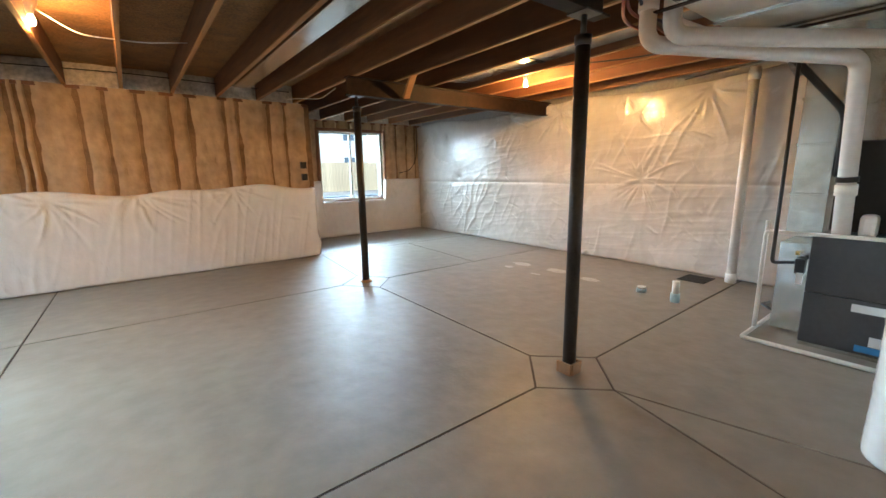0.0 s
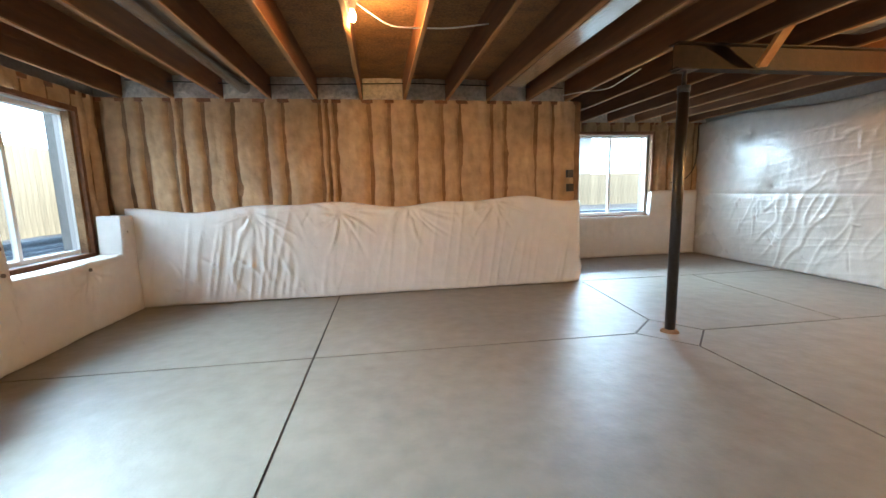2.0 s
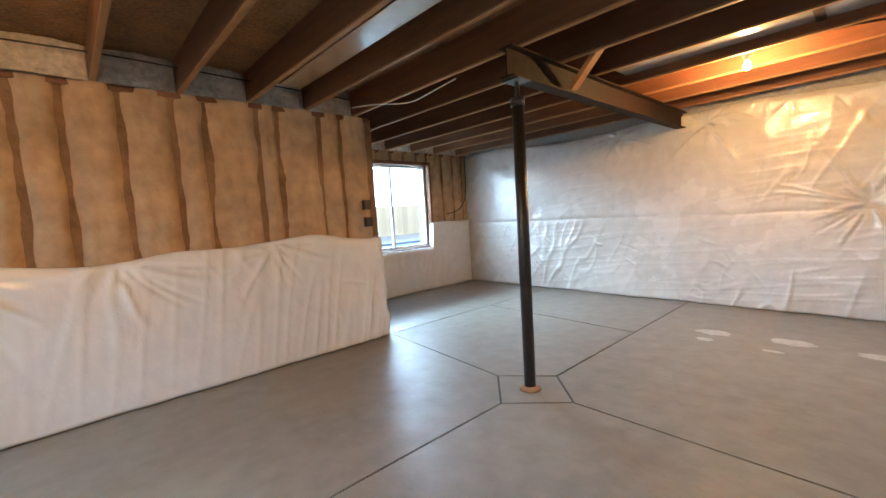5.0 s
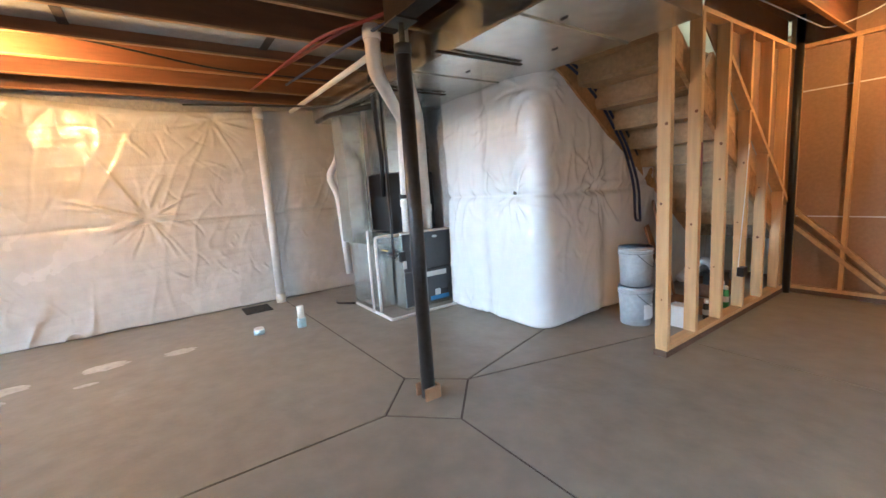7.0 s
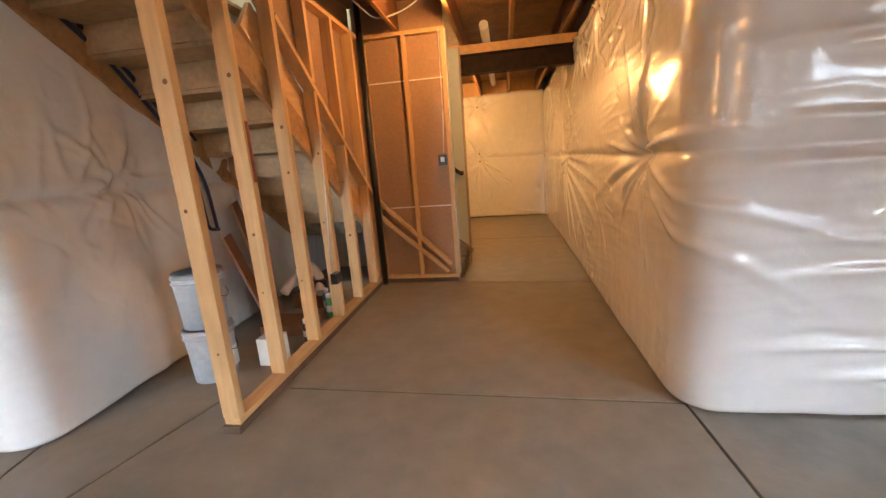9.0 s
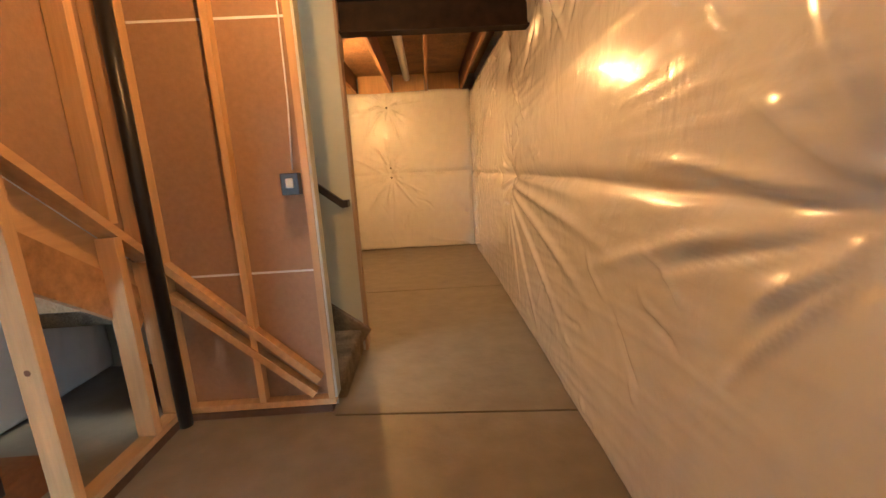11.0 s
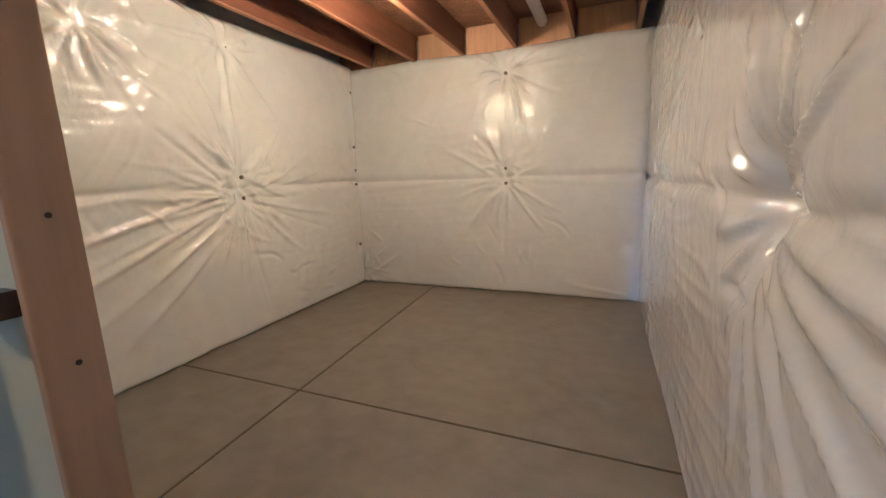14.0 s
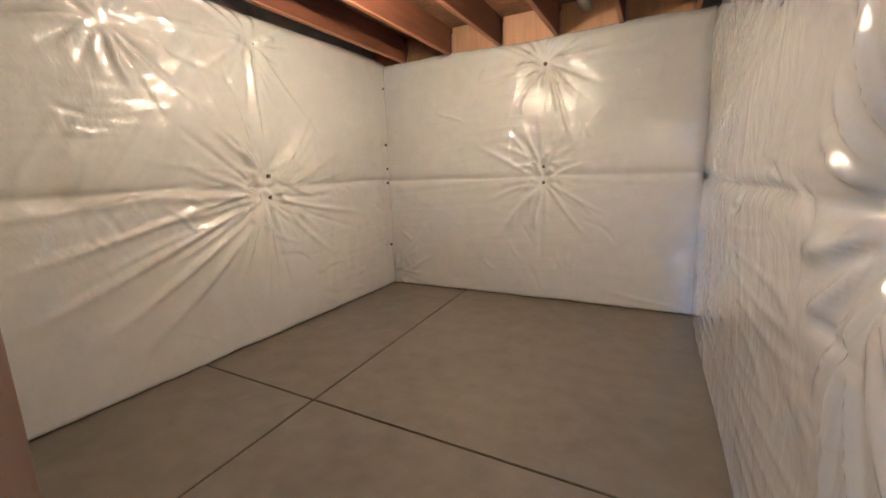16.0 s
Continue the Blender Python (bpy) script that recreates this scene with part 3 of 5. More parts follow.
# insulation
quilt("plastic_wall_sheet", [(6.14, 9.1), (6.14, 0.0)][::-1], 0.0, lambda s: 2.57 + 0.05 * math.sin(s * 1.7) - 0.05 * math.exp(-((s - 4.8) / 0.5) ** 2), POLY_CLEAR, "wrinkled clear plastic sheeting over wall insulation", step=0.015, puff=0.035, seams=(1.22,),
      dimples=((3.14, 1.30, 0.6, 0.07), (4.66, 2.42, 0.6, 0.06), (2.3, 2.45, 0.6, 0.06), (5.8, 2.45, 0.55, 0.05), (7.9, 2.25, 0.5, 0.05), (7.4, 1.33, 0.5, 0.045), (5.9, 1.35, 0.5, 0.03), (2.2, 0.8, 0.5, 0.03), (1.0, 1.3, 0.5, 0.05)), rays=((3.14, 1.30, 15, 0.75), (4.66, 2.42, 16, 0.6), (2.3, 2.45, 16, 0.7), (5.8, 2.45, 14, 0.5)), folds=0.004, crinkle=0.0015, streak=0.004, scatter=6, seed=1.5, back=0.05)
quilt("insulation_blanket", [(2.58, 9.08), (2.62, 7.17), (-3.42, 7.17)], 0.0, lambda s: 1.25 + 0.035 * math.sin(s * 2.3 + 1) + 0.02 * math.sin(s * 5.1), POLY, "glossy white plastic-faced blanket on the low wall", radius=0.10, step=0.02, puff=0.05,
      dimples=((3.2, 1.22, 0.42, 0.03), (4.4, 1.2, 0.5, 0.035), (5.3, 1.18, 0.5, 0.035), (6.4, 1.2, 0.5, 0.035), (7.3, 1.2, 0.5, 0.03)), folds=0.006, fold_dir=(1.08, -0.22), crinkle=0.001, drape=0.022, rays=((3.2, 1.22, 16, 0.6), (4.4, 1.2, 17, 0.75), (5.3, 1.18, 17, 0.7), (6.4, 1.2, 16, 0.6)), scatter=3, seed=4.2, back=0.1)


def west_top(s):
    y = 7.16 - s
    if WB[0] - 0.1 < y < WB[1] + 0.18 or WC[0] + 0.12 < y < WC[1] + 0.02:
        return 0.74
    return 1.19


quilt("insulation_blanket", [(-3.36, 7.14), (-3.40, -0.38)], 0.0, west_top, BLANKET, "matt white quilted blanket under the windows", step=0.022, puff=0.055, seams=(), rays=((2.60, 0.62, 12, 0.6), (4.3, 0.6, 12, 0.6), (0.85, 0.66, 8, 0.45), (1.84, 0.8, 7, 0.3)), scatter=3,
      dimples=((2.58, 1.02, 0.22, 0.05), (2.22, 1.05, 0.22, 0.05), (1.84, 1.02, 0.18, 0.045), (1.84, 0.80, 0.2, 0.05), (2.60, 0.62, 0.55, 0.07), (0.85, 0.66, 0.35, 0.05), (0.15, 1.0, 0.15, 0.04), (4.3, 0.6, 0.5, 0.06)), folds=0.012, fold_dir=(0.8, 0.5), crinkle=0.006, drape=0.008, seed=7.7, back=0.22)
quilt("insulation_blanket", [(6.1, 9.0), (2.62, 9.0)], 0.0, lambda s: 0.82 if 6.1 - WA[1] + 0.02 < s < 6.1 - WA[0] - 0.02 else 1.29, BLANKET, "matt white quilted blanket under the alcove window", step=0.035, puff=0.05,
      dimples=((0.75, 1.0, 0.2, 0.03), (0.7, 0.7, 0.2, 0.03), (0.06, 0.8, 0.2, 0.03)), folds=0.008, seed=2.9, back=0.08)
quilt("insulation_blanket", [(2.76, -3.5), (2.76, 0.12), (4.16, 0.12)], 0.0, lambda s: 2.40, POLY, "bulging white plastic-faced blanket wrapped around the wall corner", radius=0.10, step=0.017, puff=0.10, seams=(1.28,), cross=(2.7, 4.3),
      dimples=((2.9, 1.33, 0.35, 0.05), (3.85, 1.30, 0.35, 0.05), (4.05, 1.12, 0.3, 0.04), (4.5, 1.3, 0.3, 0.04), (3.6, 2.25, 0.4, 0.04)), folds=0.006, crinkle=0.0015, fold_dir=(1.0, 0.2), streak=0.004, rays=((2.9, 1.33, 16, 0.5), (3.85, 1.30, 16, 0.5), (3.6, 2.25, 14, 0.5)), scatter=7, seed=11.3, back=0.06)
HALLD = [-1.13, -4.37]
quilt("insulation_blanket", [(-3.5, -0.34), (-0.66, -0.34), (-0.66, -7.60)], 0.0, lambda s: 2.60, POLY, "puffed white plastic-faced blanket wrapped around the passage corner", radius=0.15, step=0.015, puff=0.075, seams=(1.27,), cross=(),
      dimples=tuple((2.40 - y, 1.34, 0.45, 0.095) for y in HALLD) + tuple((2.40 - y, 1.19, 0.45, 0.085) for y in HALLD) + tuple((2.40 - y, 2.3, 0.5, 0.05) for y in HALLD) + ((1.6, 1.3, 0.45, 0.06), (0.7, 1.2, 0.4, 0.05)),
      rays=tuple((2.40 - y, 1.27, 10, 0.7) for y in HALLD) + ((3.53, 2.4, 12, 0.7), (4.7, 2.5, 17, 0.8), (5.5, 2.45, 17, 0.7), (2.1, 2.4, 16, 0.7)),
      ridges=((6.70, 1.24, 4.4, 0.95, 0.03, 0.07), (6.72, 1.20, 4.6, 0.62, 0.026, 0.07), (6.74, 1.16, 5.0, 0.30, 0.024, 0.06), (6.76, 1.12, 5.7, 0.12, 0.020, 0.05), (6.78, 1.10, 6.3, 0.15, 0.016, 0.04), (6.7, 1.30, 4.7, 1.16, 0.018, 0.05),
              (3.3, 1.22, 1.9, 0.75, 0.02, 0.06), (3.4, 1.20, 2.2, 0.45, 0.02, 0.06), (3.7, 1.22, 5.0, 0.8, 0.018, 0.06), (0.4, 1.05, 2.0, 1.0, 0.014, 0.05), (0.2, 0.8, 2.1, 0.72, 0.014, 0.05), (0.5, 1.7, 2.0, 1.62, 0.012, 0.05), (0.3, 2.0, 1.9, 1.9, 0.012, 0.05), (0.4, 0.45, 1.9, 0.5, 0.012, 0.05)) + tuple((1.5 + 0.4 * math.sin(k * 2.4), 0.25 + 0.125 * k, 2.5 + 0.3 * math.sin(k * 1.7), 0.22 + 0.125 * k + 0.1 * math.sin(k * 3.1), 0.03, 0.045) for k in range(18)),
      folds=0.0, fold_dir=(0.55, 0.3), crinkle=0.001, streak=0.004, drape=0.0, scatter=4, lean=0.25, seed=15.1, back=0.05)
quilt("insulation_blanket", [(-0.6, -7.57), (2.84, -7.57)], 0.0, lambda s: 2.63 + 0.012 * math.sin(s * 3.1), POLY, "puffed white plastic-faced blanket on the end wall", step=0.015, puff=0.07, seams=(1.30,),
      dimples=((1.385, 2.38, 0.55, 0.055), (1.40, 1.40, 0.4, 0.05), (1.40, 1.24, 0.45, 0.045), (3.3, 1.75, 0.2, 0.03), (0.15, 0.6, 0.3, 0.03), (2.4, 0.15, 0.5, 0.02)), folds=0.003, crinkle=0.001, fold_dir=(0.6, 0.3), streak=0.003, rays=((1.385, 2.38, 28, 0.75), (1.385, 1.40, 16, 0.5), (1.385, 1.24, 26, 0.7), (3.3, 0.15, 14, 0.8)), ridges=((0.1, 0.05, 0.8, 0.18, 0.015, 0.04), (2.9, 0.5, 3.3, 0.1, 0.02, 0.04), (2.7, 0.4, 3.3, 0.05, 0.02, 0.04), (1.4, 1.3, 2.9, 1.22, 0.012, 0.04), (1.4, 1.3, 0.2, 1.24, 0.012, 0.04)), scatter=7, seed=21.4, back=0.05)
quilt("insulation_blanket", [(2.73, -7.56), (2.73, -3.60)], 0.0, lambda s: 2.655 + 0.012 * math.sin(s * 2.7), POLY, "puffed white plastic-faced blanket on the back room wall", step=0.015, puff=0.07, seams=(1.30,),
      dimples=((1.86, 2.44, 0.4, 0.04), (1.86, 1.39, 0.6, 0.055), (1.86, 1.21, 0.75, 0.055), (3.2, 1.3, 0.5, 0.05), (0.14, 1.72, 0.2, 0.03), (0.14, 1.27, 0.2, 0.03), (0.14, 0.51, 0.2, 0.03)), folds=0.003, crinkle=0.001, fold_dir=(0.7, 0.6), streak=0.003, rays=((1.86, 2.44, 18, 0.7), (1.86, 1.39, 20, 0.8), (1.86, 1.21, 30, 1.0), (2.9, 2.3, 18, 0.7)), ridges=((1.9, 1.28, 3.6, 0.9, 0.026, 0.045), (1.9, 1.2, 3.5, 0.6, 0.03, 0.05), (1.95, 1.1, 3.3, 0.35, 0.03, 0.05), (2.0, 1.02, 3.0, 0.2, 0.026, 0.05), (1.9, 1.35, 3.8, 1.18, 0.014, 0.045), (2.2, 1.1, 3.4, 0.75, 0.012, 0.04)), scatter=8, seed=27.9, back=0.05)

foam_wall("foam_wall_north", (2.60, 7.27), (-3.64, 7.27), 1.20, JZ, [0.0 + 0.335 * k + 0.07 * math.sin(k * 2.7) for k in range(19)] + [3.52, 5.42, 6.24], "tan spray foam filling the upper stud wall", seed=1.0)
foam_wall("foam_wall_west", (XW - 0.04, 7.27), (XW - 0.04, -0.4), 0.70, JZ, [0.02, 0.2, 0.39] + [0.39 + 0.33 * k for k in range(1, 22)],
          "tan spray foam filling the stud wall between windows", skip=((7.27 - WC[1] - 0.02, 7.27 - WC[0] + 0.02, 0.70, WC[3] + 0.06), (7.27 - WB[1] - 0.06, 7.27 - WB[0] + 0.02, 0.70, WB[3] + 0.06)), seed=2.0)
foam_wall("foam_wall_alcove", (6.12, YA + 0.03), (2.56, YA + 0.03), 0.80, JZ, [0.0, 0.10, 0.36, 0.66, 0.98, 1.05, 1.3, 1.6, 1.9, 2.2, 2.5, 2.68, 3.0, 3.3, 3.56], "tan spray foam filling the alcove stud wall",
          skip=((6.12 - WA[1] - 0.03, 6.12 - WA[0] + 0.03, 0.80, WA[3] + 0.06),), seed=3.0)

# pale foam plugs at the rim between joists
for x in xs:
    for y, lo, hi in ((7.27, -3.4, 2.2), (9.06, 2.5, 6.0)):
        if lo < x < hi:
            bm = bmesh.new()
            rows = []
            for i in range(13):
                col = []
                for j in range(8):
                    u, v = i / 12, j / 7
                    h = 0.05 * (math.sin(math.pi * u) ** 0.5) + 0.03 * noise.noise((x + u * 5, y, v * 4)) + 0.05 * (1 - v)
                    col.append(bm.verts.new((x + 0.026 + u * 0.52, y - h, JZ - 0.01 + v * (SUB - JZ))))
                rows.append(col)
            for p, q in zip(rows, rows[1:]):
                for j in range(7):
                    bm.faces.new((p[j], q[j], q[j + 1], p[j + 1])).smooth = True
            solid("rim_foam", bm, RIM_FOAM, "pale lumpy foam plug between joist ends", "insulation", "", "rim foam")

# ---- windows ----


def window(name, along, a, b, z0, z1, face, inward, label):
    """A white sliding window in a timber buck. along: axis of its width; face: the wall's inner face on the other axis; inward: +1 or -1, the way into the room."""
    def bx(s0, s1, d0, d1, lo, hi, bevel=0.0):
        p, q = sorted((face - inward * d0, face - inward * d1))
        return boxes((s0, s1, p, q, lo, hi) if along == "x" else (p, q, s0, s1, lo, hi), bevel=bevel)
    mid = (a + b) / 2
    t = thing(name, (mid, face, z0) if along == "x" else (face, mid, z0), label, "window", kind="structure")
    for nm, s0, s1, lo, hi in (("buck_side", a - 0.05, a - 0.002, z0 - 0.05, z1 + 0.06), ("buck_side", b + 0.002, b + 0.05, z0 - 0.05, z1 + 0.06), ("buck_head", a, b, z1 + 0.002, z1 + 0.06), ("buck_sill", a, b, z0 - 0.05, z0 - 0.002)):
        part(nm, bx(s0, s1, -0.02, 0.2, lo, hi), BUCKWOOD, t, "rough brown timber")
    w = 0.045
    fr = part("window_frame", bx(a, b, 0.10, 0.18, z0, z0 + w, 0.004), WINFRAME, t, "white vinyl frame")
    part("frame_head", bx(a, b, 0.10, 0.18, z1 - w, z1, 0.004), WINFRAME, t)
    part("frame_side", bx(a, a + w, 0.10, 0.18, z0 + w, z1 - w, 0.004), WINFRAME, t)
    part("frame_side", bx(b - w, b, 0.10, 0.18, z0 + w, z1 - w, 0.004), WINFRAME, t)
    part("meeting_stile", bx(mid - 0.022, mid + 0.022, 0.11, 0.165, z0 + w, z1 - w, 0.004), WINFRAME, t)
    for s0, s1, d in ((a + w, mid - 0.02, 0.145), (mid + 0.02, b - w, 0.125)):
        pane = part("pane", bx(s0, s1, d, d + 0.006, z0 + w, z1 - w), GLASS, t, "clear glass pane")
        pane.visible_shadow = False


window("window_1", "x", WA[0], WA[1], WA[2], WA[3], YA + 0.02, -1, "white sliding window in a brown timber buck, daylight outside")
window("window_2", "y", WB[0], WB[1], WB[2], WB[3], XW - 0.03, 1, "large white window looking onto a board fence")
window("window_3", "y", WC[0], WC[1], WC[2], WC[3], XW - 0.03, 1, "large white sliding window near the room corner")

# ---- stairs, stud walls ----
SX0, SX1 = 1.735, 2.68
stair = thing("main_stair_flight", (2.2, -1.3, 0.95), "raw timber stair flight seen from below", "stairs", kind="structure")
for k in range(1, 10):
    z = 0.755 + 0.19 * k
    y = -2.50 + 0.272 * (k - 1)
    part("tread", boxes((SX0 + 0.042, SX1 - 0.04, y - 0.02, y + 0.275, z - 0.028, z), bevel=0.002), STAIR_WOOD, stair)
    part("riser", boxes((SX0 + 0.042, SX1 - 0.04, y, y + 0.018, z - 0.19, z - 0.03)), STAIR_WOOD, stair)
for x in (SX0 + 0.02, SX1 - 0.018):
    bm = bmesh.new()
    bar(bm, (x, -2.62, 0.70), (x, -0.10, 2.46), 0.034, 0.20)
    part("stringer", bm, STAIR_SIDE, stair, "sloping board stringer")

low = thing("lower_stair_flight", (1.2, -3.05, 0), "carpeted lower steps turning up to a landing", "stairs", kind="structure")
for k in range(4):
    z, x = 0.19 * (k + 1), 0.74 + 0.285 * k
    xe = x + 0.30 if k < 3 else 2.76
    bm = bmesh.new()
    box(bm, x, xe, -3.44, -2.76, z - 0.19 if k else 0.0, z, 0.025)
    part("step", bm, CARPET, low, "taupe carpeted step")
bm = bmesh.new()
bar(bm, (0.735, -3.425, 0.09), (1.56, -3.425, 0.73), 0.045, 0.22)
bar(bm, (1.50, -3.428, 0.74), (2.70, -3.428, 0.74), 0.036, 0.20)
part("skirt", bm, CARPET, low, "carpeted skirt along the wall")
solid("wall_stair_foot", boxes((0.73, 2.86, -3.54, -3.45, 0, 2.60), (HOLE[0], 2.86, -3.54, -3.45, 2.60, 2.93)), PAINT, "grey-green painted drywall beside the lower steps", "wall", "structure")
jamb = thing("wall_end_board", (0.72, -3.515, 0), "pinkish brown bare board closing the wall end", "trim", kind="structure")
part("board", boxes((0.708, 0.728, -3.548, -3.442, 0.0, 2.60), bevel=0.003), ENDWOOD, jamb)
for z in (0.18, 0.65, 1.02, 1.31, 1.9, 2.4):
    bm = bmesh.new()
    tube(bm, [(0.7085, -3.50, z), (0.7065, -3.50, z)], 0.006, 8)
    part("screw_head", bm, BLACK, jamb)

hr = thing("handrail", (1.1, -3.38, 1.12), "dark stained wooden handrail on wall brackets", "handrail")
bm = bmesh.new()
bar(bm, (2.6, -3.385, 2.57), (0.765, -3.385, 1.14), 0.040, 0.046)
bar(bm, (0.765, -3.366, 1.155), (0.765, -3.449, 1.155), 0.046, 0.050)
part("rail", bm, RAIL, hr)
for x in (1.0, 1.55, 2.2):
    z = 1.165 + (x - 0.80) * 1.40 / 1.8
    bm = bmesh.new()
    tube(bm, bend([(x, -3.448, z - 0.09), (x, -3.39, z - 0.09), (x, -3.375, z - 0.02)], 0.03), 0.007, 8)
    part("bracket", bm, STEEL, hr)

XS = 1.70
sw = thing("stud_wall_stairs", (XS, -1.3, 0), "bare spruce stud wall under the stairs", "wall", kind="structure")
part("sole_plate", boxes((XS - 0.045, XS + 0.045, -2.66, -0.02, 0.045, 0.083), bevel=0.002), PLATE, sw)
part("treated_plate", boxes((XS - 0.05, XS + 0.05, -2.66, 0.0, 0.0, 0.044), bevel=0.002), TREATED, sw, "dark treated plate on the slab")
part("top_plate", boxes((XS - 0.045, XS + 0.045, -2.70, -0.02, 2.575, 2.613)), PLATE, sw)


def slope(y):
    return 1.16 + 0.82 * (y + 2.42)


for y in (-0.04, -0.50, -0.98, -1.46, -1.94, -2.42, -2.62):
    zs = slope(y)
    if zs > 2.3:
        ob = part("stud", boxes((XS - 0.047, XS + 0.047, y - 0.024, y + 0.024, 0.084, 2.574), bevel=0.002), STUD, sw)
        if y == -0.50:
            # Thin upright red strip on this stud's passage side.
            part("chalk_mark", boxes((XS - 0.0495, XS - 0.0475, y - 0.018, y + 0.008, 1.28, 1.62)), RED, ob, "thin red streak")
    else:
        part("stud", boxes((XS - 0.047, XS + 0.047, y - 0.024, y + 0.024, 0.084, zs - 0.03), bevel=0.002), STUD, sw)
        part("upper_stud", boxes((XS - 0.047, XS + 0.047, y - 0.024, y + 0.024, zs + 0.034, 2.574), bevel=0.002), STUD, sw)
bm = bmesh.new()
bar(bm, (XS, -2.66, slope(-2.66)), (XS, -1.01, slope(-1.01)), 0.096, 0.040)
part("sloping_plate", bm, PLATE, sw)
bm = bmesh.new()
bar(bm, (XS + 0.072, -2.66, slope(-2.66) - 0.17), (XS + 0.072, -0.84, slope(-0.84) - 0.17), 0.034, 0.22)
part("sloping_board", bm, PLATE, sw, "wide sloping board behind the studs")
bm = bmesh.new()
vs = [bm.verts.new((XS + 0.052, y, z)) for y, z in ((-2.66, slope(-2.66) + 0.02), (-0.75, slope(-0.75) + 0.02), (-0.75, 2.895), (-2.66, 2.895))]
f = bm.faces.new(vs)
e = bmesh.ops.extrude_face_region(bm, geom=[f])
for v in e["geom"]:
    if isinstance(v, bmesh.types.BMVert):
        v.co.x += 0.0125
part("drywall_back", bm, BACKPAPER, sw, "brown paper back of stairwell drywall")
# knots on the studs
for k, (y, z) in enumerate(((-0.04, 0.45), (-0.04, 1.18), (-0.04, 1.75), (-0.50, 0.62), (-0.50, 0.98), (-0.50, 1.86), (-0.98, 0.55), (-0.98, 1.32), (-0.98, 1.62), (-1.46, 0.9), (-1.46, 1.45), (-1.94, 0.7), (-1.94, 1.2))):
    bm = bmesh.new()
    dx = 0.018 * math.sin(k * 2.3)
    tube(bm, [(XS + dx, y + 0.0235, z), (XS + dx, y + 0.0248, z)], 0.007 + 0.003 * (k % 3), 9)
    part("knot", bm, JOIST, sw, "dark knot")

pw = thing("stud_wall_steps", (1.2, -2.69, 0), "bare stud partition backed by drywall beside the lower steps", "wall", kind="structure")
YP = -2.672
part("sole_plate", boxes((0.78, 1.66, YP - 0.032, YP + 0.032, 0.045, 0.083), bevel=0.002), PLATE, pw)
part("treated_plate", boxes((0.80, 1.66, YP - 0.036, YP + 0.036, 0.0, 0.044), bevel=0.002), TREATED, pw)
part("top_plate", boxes((0.78, 1.66, YP - 0.032, YP + 0.032, 2.575, 2.613)), PLATE, pw)
for x in (0.80, 1.20, 1.63):
    part("stud", boxes((x - 0.019, x + 0.019, YP - 0.031, YP + 0.031, 0.084, 2.574), bevel=0.002), STUD, pw)
for dz in (0.0, -0.17):
    bm = bmesh.new()
    bar(bm, (1.62, YP + 0.01, 0.93 + dz), (0.86 - dz * 0.2, YP + 0.01, 0.20 + dz * 0.5), 0.06, 0.042)
    part("sloping_block", bm, PLATE, pw)
part("drywall_back", boxes((0.79, 1.735, YP - 0.046, YP - 0.033, 0.05, 2.9)), BACKPAPER, pw, "brown paper back of drywall")
part("drywall_face", boxes((0.785, 1.735, YP - 0.052, YP - 0.047, 0.0, 2.9)), PAINT, pw, "painted stair side")
part("end_drywall", boxes((0.765, 0.779, YP - 0.052, YP + 0.032, 0.09, 2.6)), PAINT, pw)
for z in (0.84, 2.15):
    part("paper_seam", boxes((0.82, 1.61, YP - 0.0325, YP - 0.031, z, z + 0.012)), LABEL, pw, "white seam line")

bm = bmesh.new()
tube(bm, [(1.63, -2.60, 0.0), (1.63, -2.60, 2.9)], 0.036, 18)
solid("drain_pipe", bm, BLACK, "black plastic drain pipe standing in the wall corner", "pipe", smooth=False)

# ---- lamps ----


def bulb(x, y, z, power, shine=None):
    t = thing("bare_bulb", (x, y, z + 0.14), "lit bare bulb in a ceiling lamp holder", "lamp", "bare bulbs")
    bm = bmesh.new()
    tube(bm, [(x, y, z + 0.16), (x, y, z + 0.13), (x, y, z + 0.10), (x, y, z + 0.05)], [0.055, 0.055, 0.035, 0.022], 16)
    part("lamp_holder", bm, PORCELAIN, t)
    bm = bmesh.new()
    tube(bm, [(x, y, z + 0.05), (x, y, z + 0.03), (x, y, z), (x, y, z - 0.025), (x, y, z - 0.034)], [0.014, 0.022, 0.031, 0.022, 0.006], 16)
    part("glass_bulb", bm, GLOW, t, "glowing orange-white bulb")
    lamp("bulb_light", 'POINT', Matrix.Translation((x, y, z - 0.055)), power, BULB, radius=0.03)
    solid("lamp_box_mount", boxes((x - 0.05, x + 0.05, y - 0.05, y + 0.05, z + 0.16, SUB - 0.002)), JOIST_EDGE, "wood block and box holding the lamp", "mount")


bulb(-0.42, 4.80, 2.68, 42)
bulb(4.37, 3.88, 2.57, 66)
bulb(0.65, -1.92, 2.66, 28)
bulb(1.13, -5.65, 2.53, 46)

# ---- furnace corner ----
fu = thing("furnace", (4.7, 0.44, 0), "dark grey furnace cabinet with galvanised side standing on the slab", "furnace")
part("cabinet", boxes((4.262, 5.10, 0.10, 0.78, 0.03, 0.90), bevel=0.006), GALV, fu, "bare galvanised casing")
part("lower_door", boxes((4.235, 4.26, 0.10, 0.78, 0.04, 0.45), bevel=0.006), FURNACE, fu, "dark grey enamel door")
up = part("upper_door", boxes((4.235, 4.26, 0.10, 0.78, 0.458, 0.90), bevel=0.006), FURNACE, fu, "dark grey enamel door")
bm = bmesh.new()
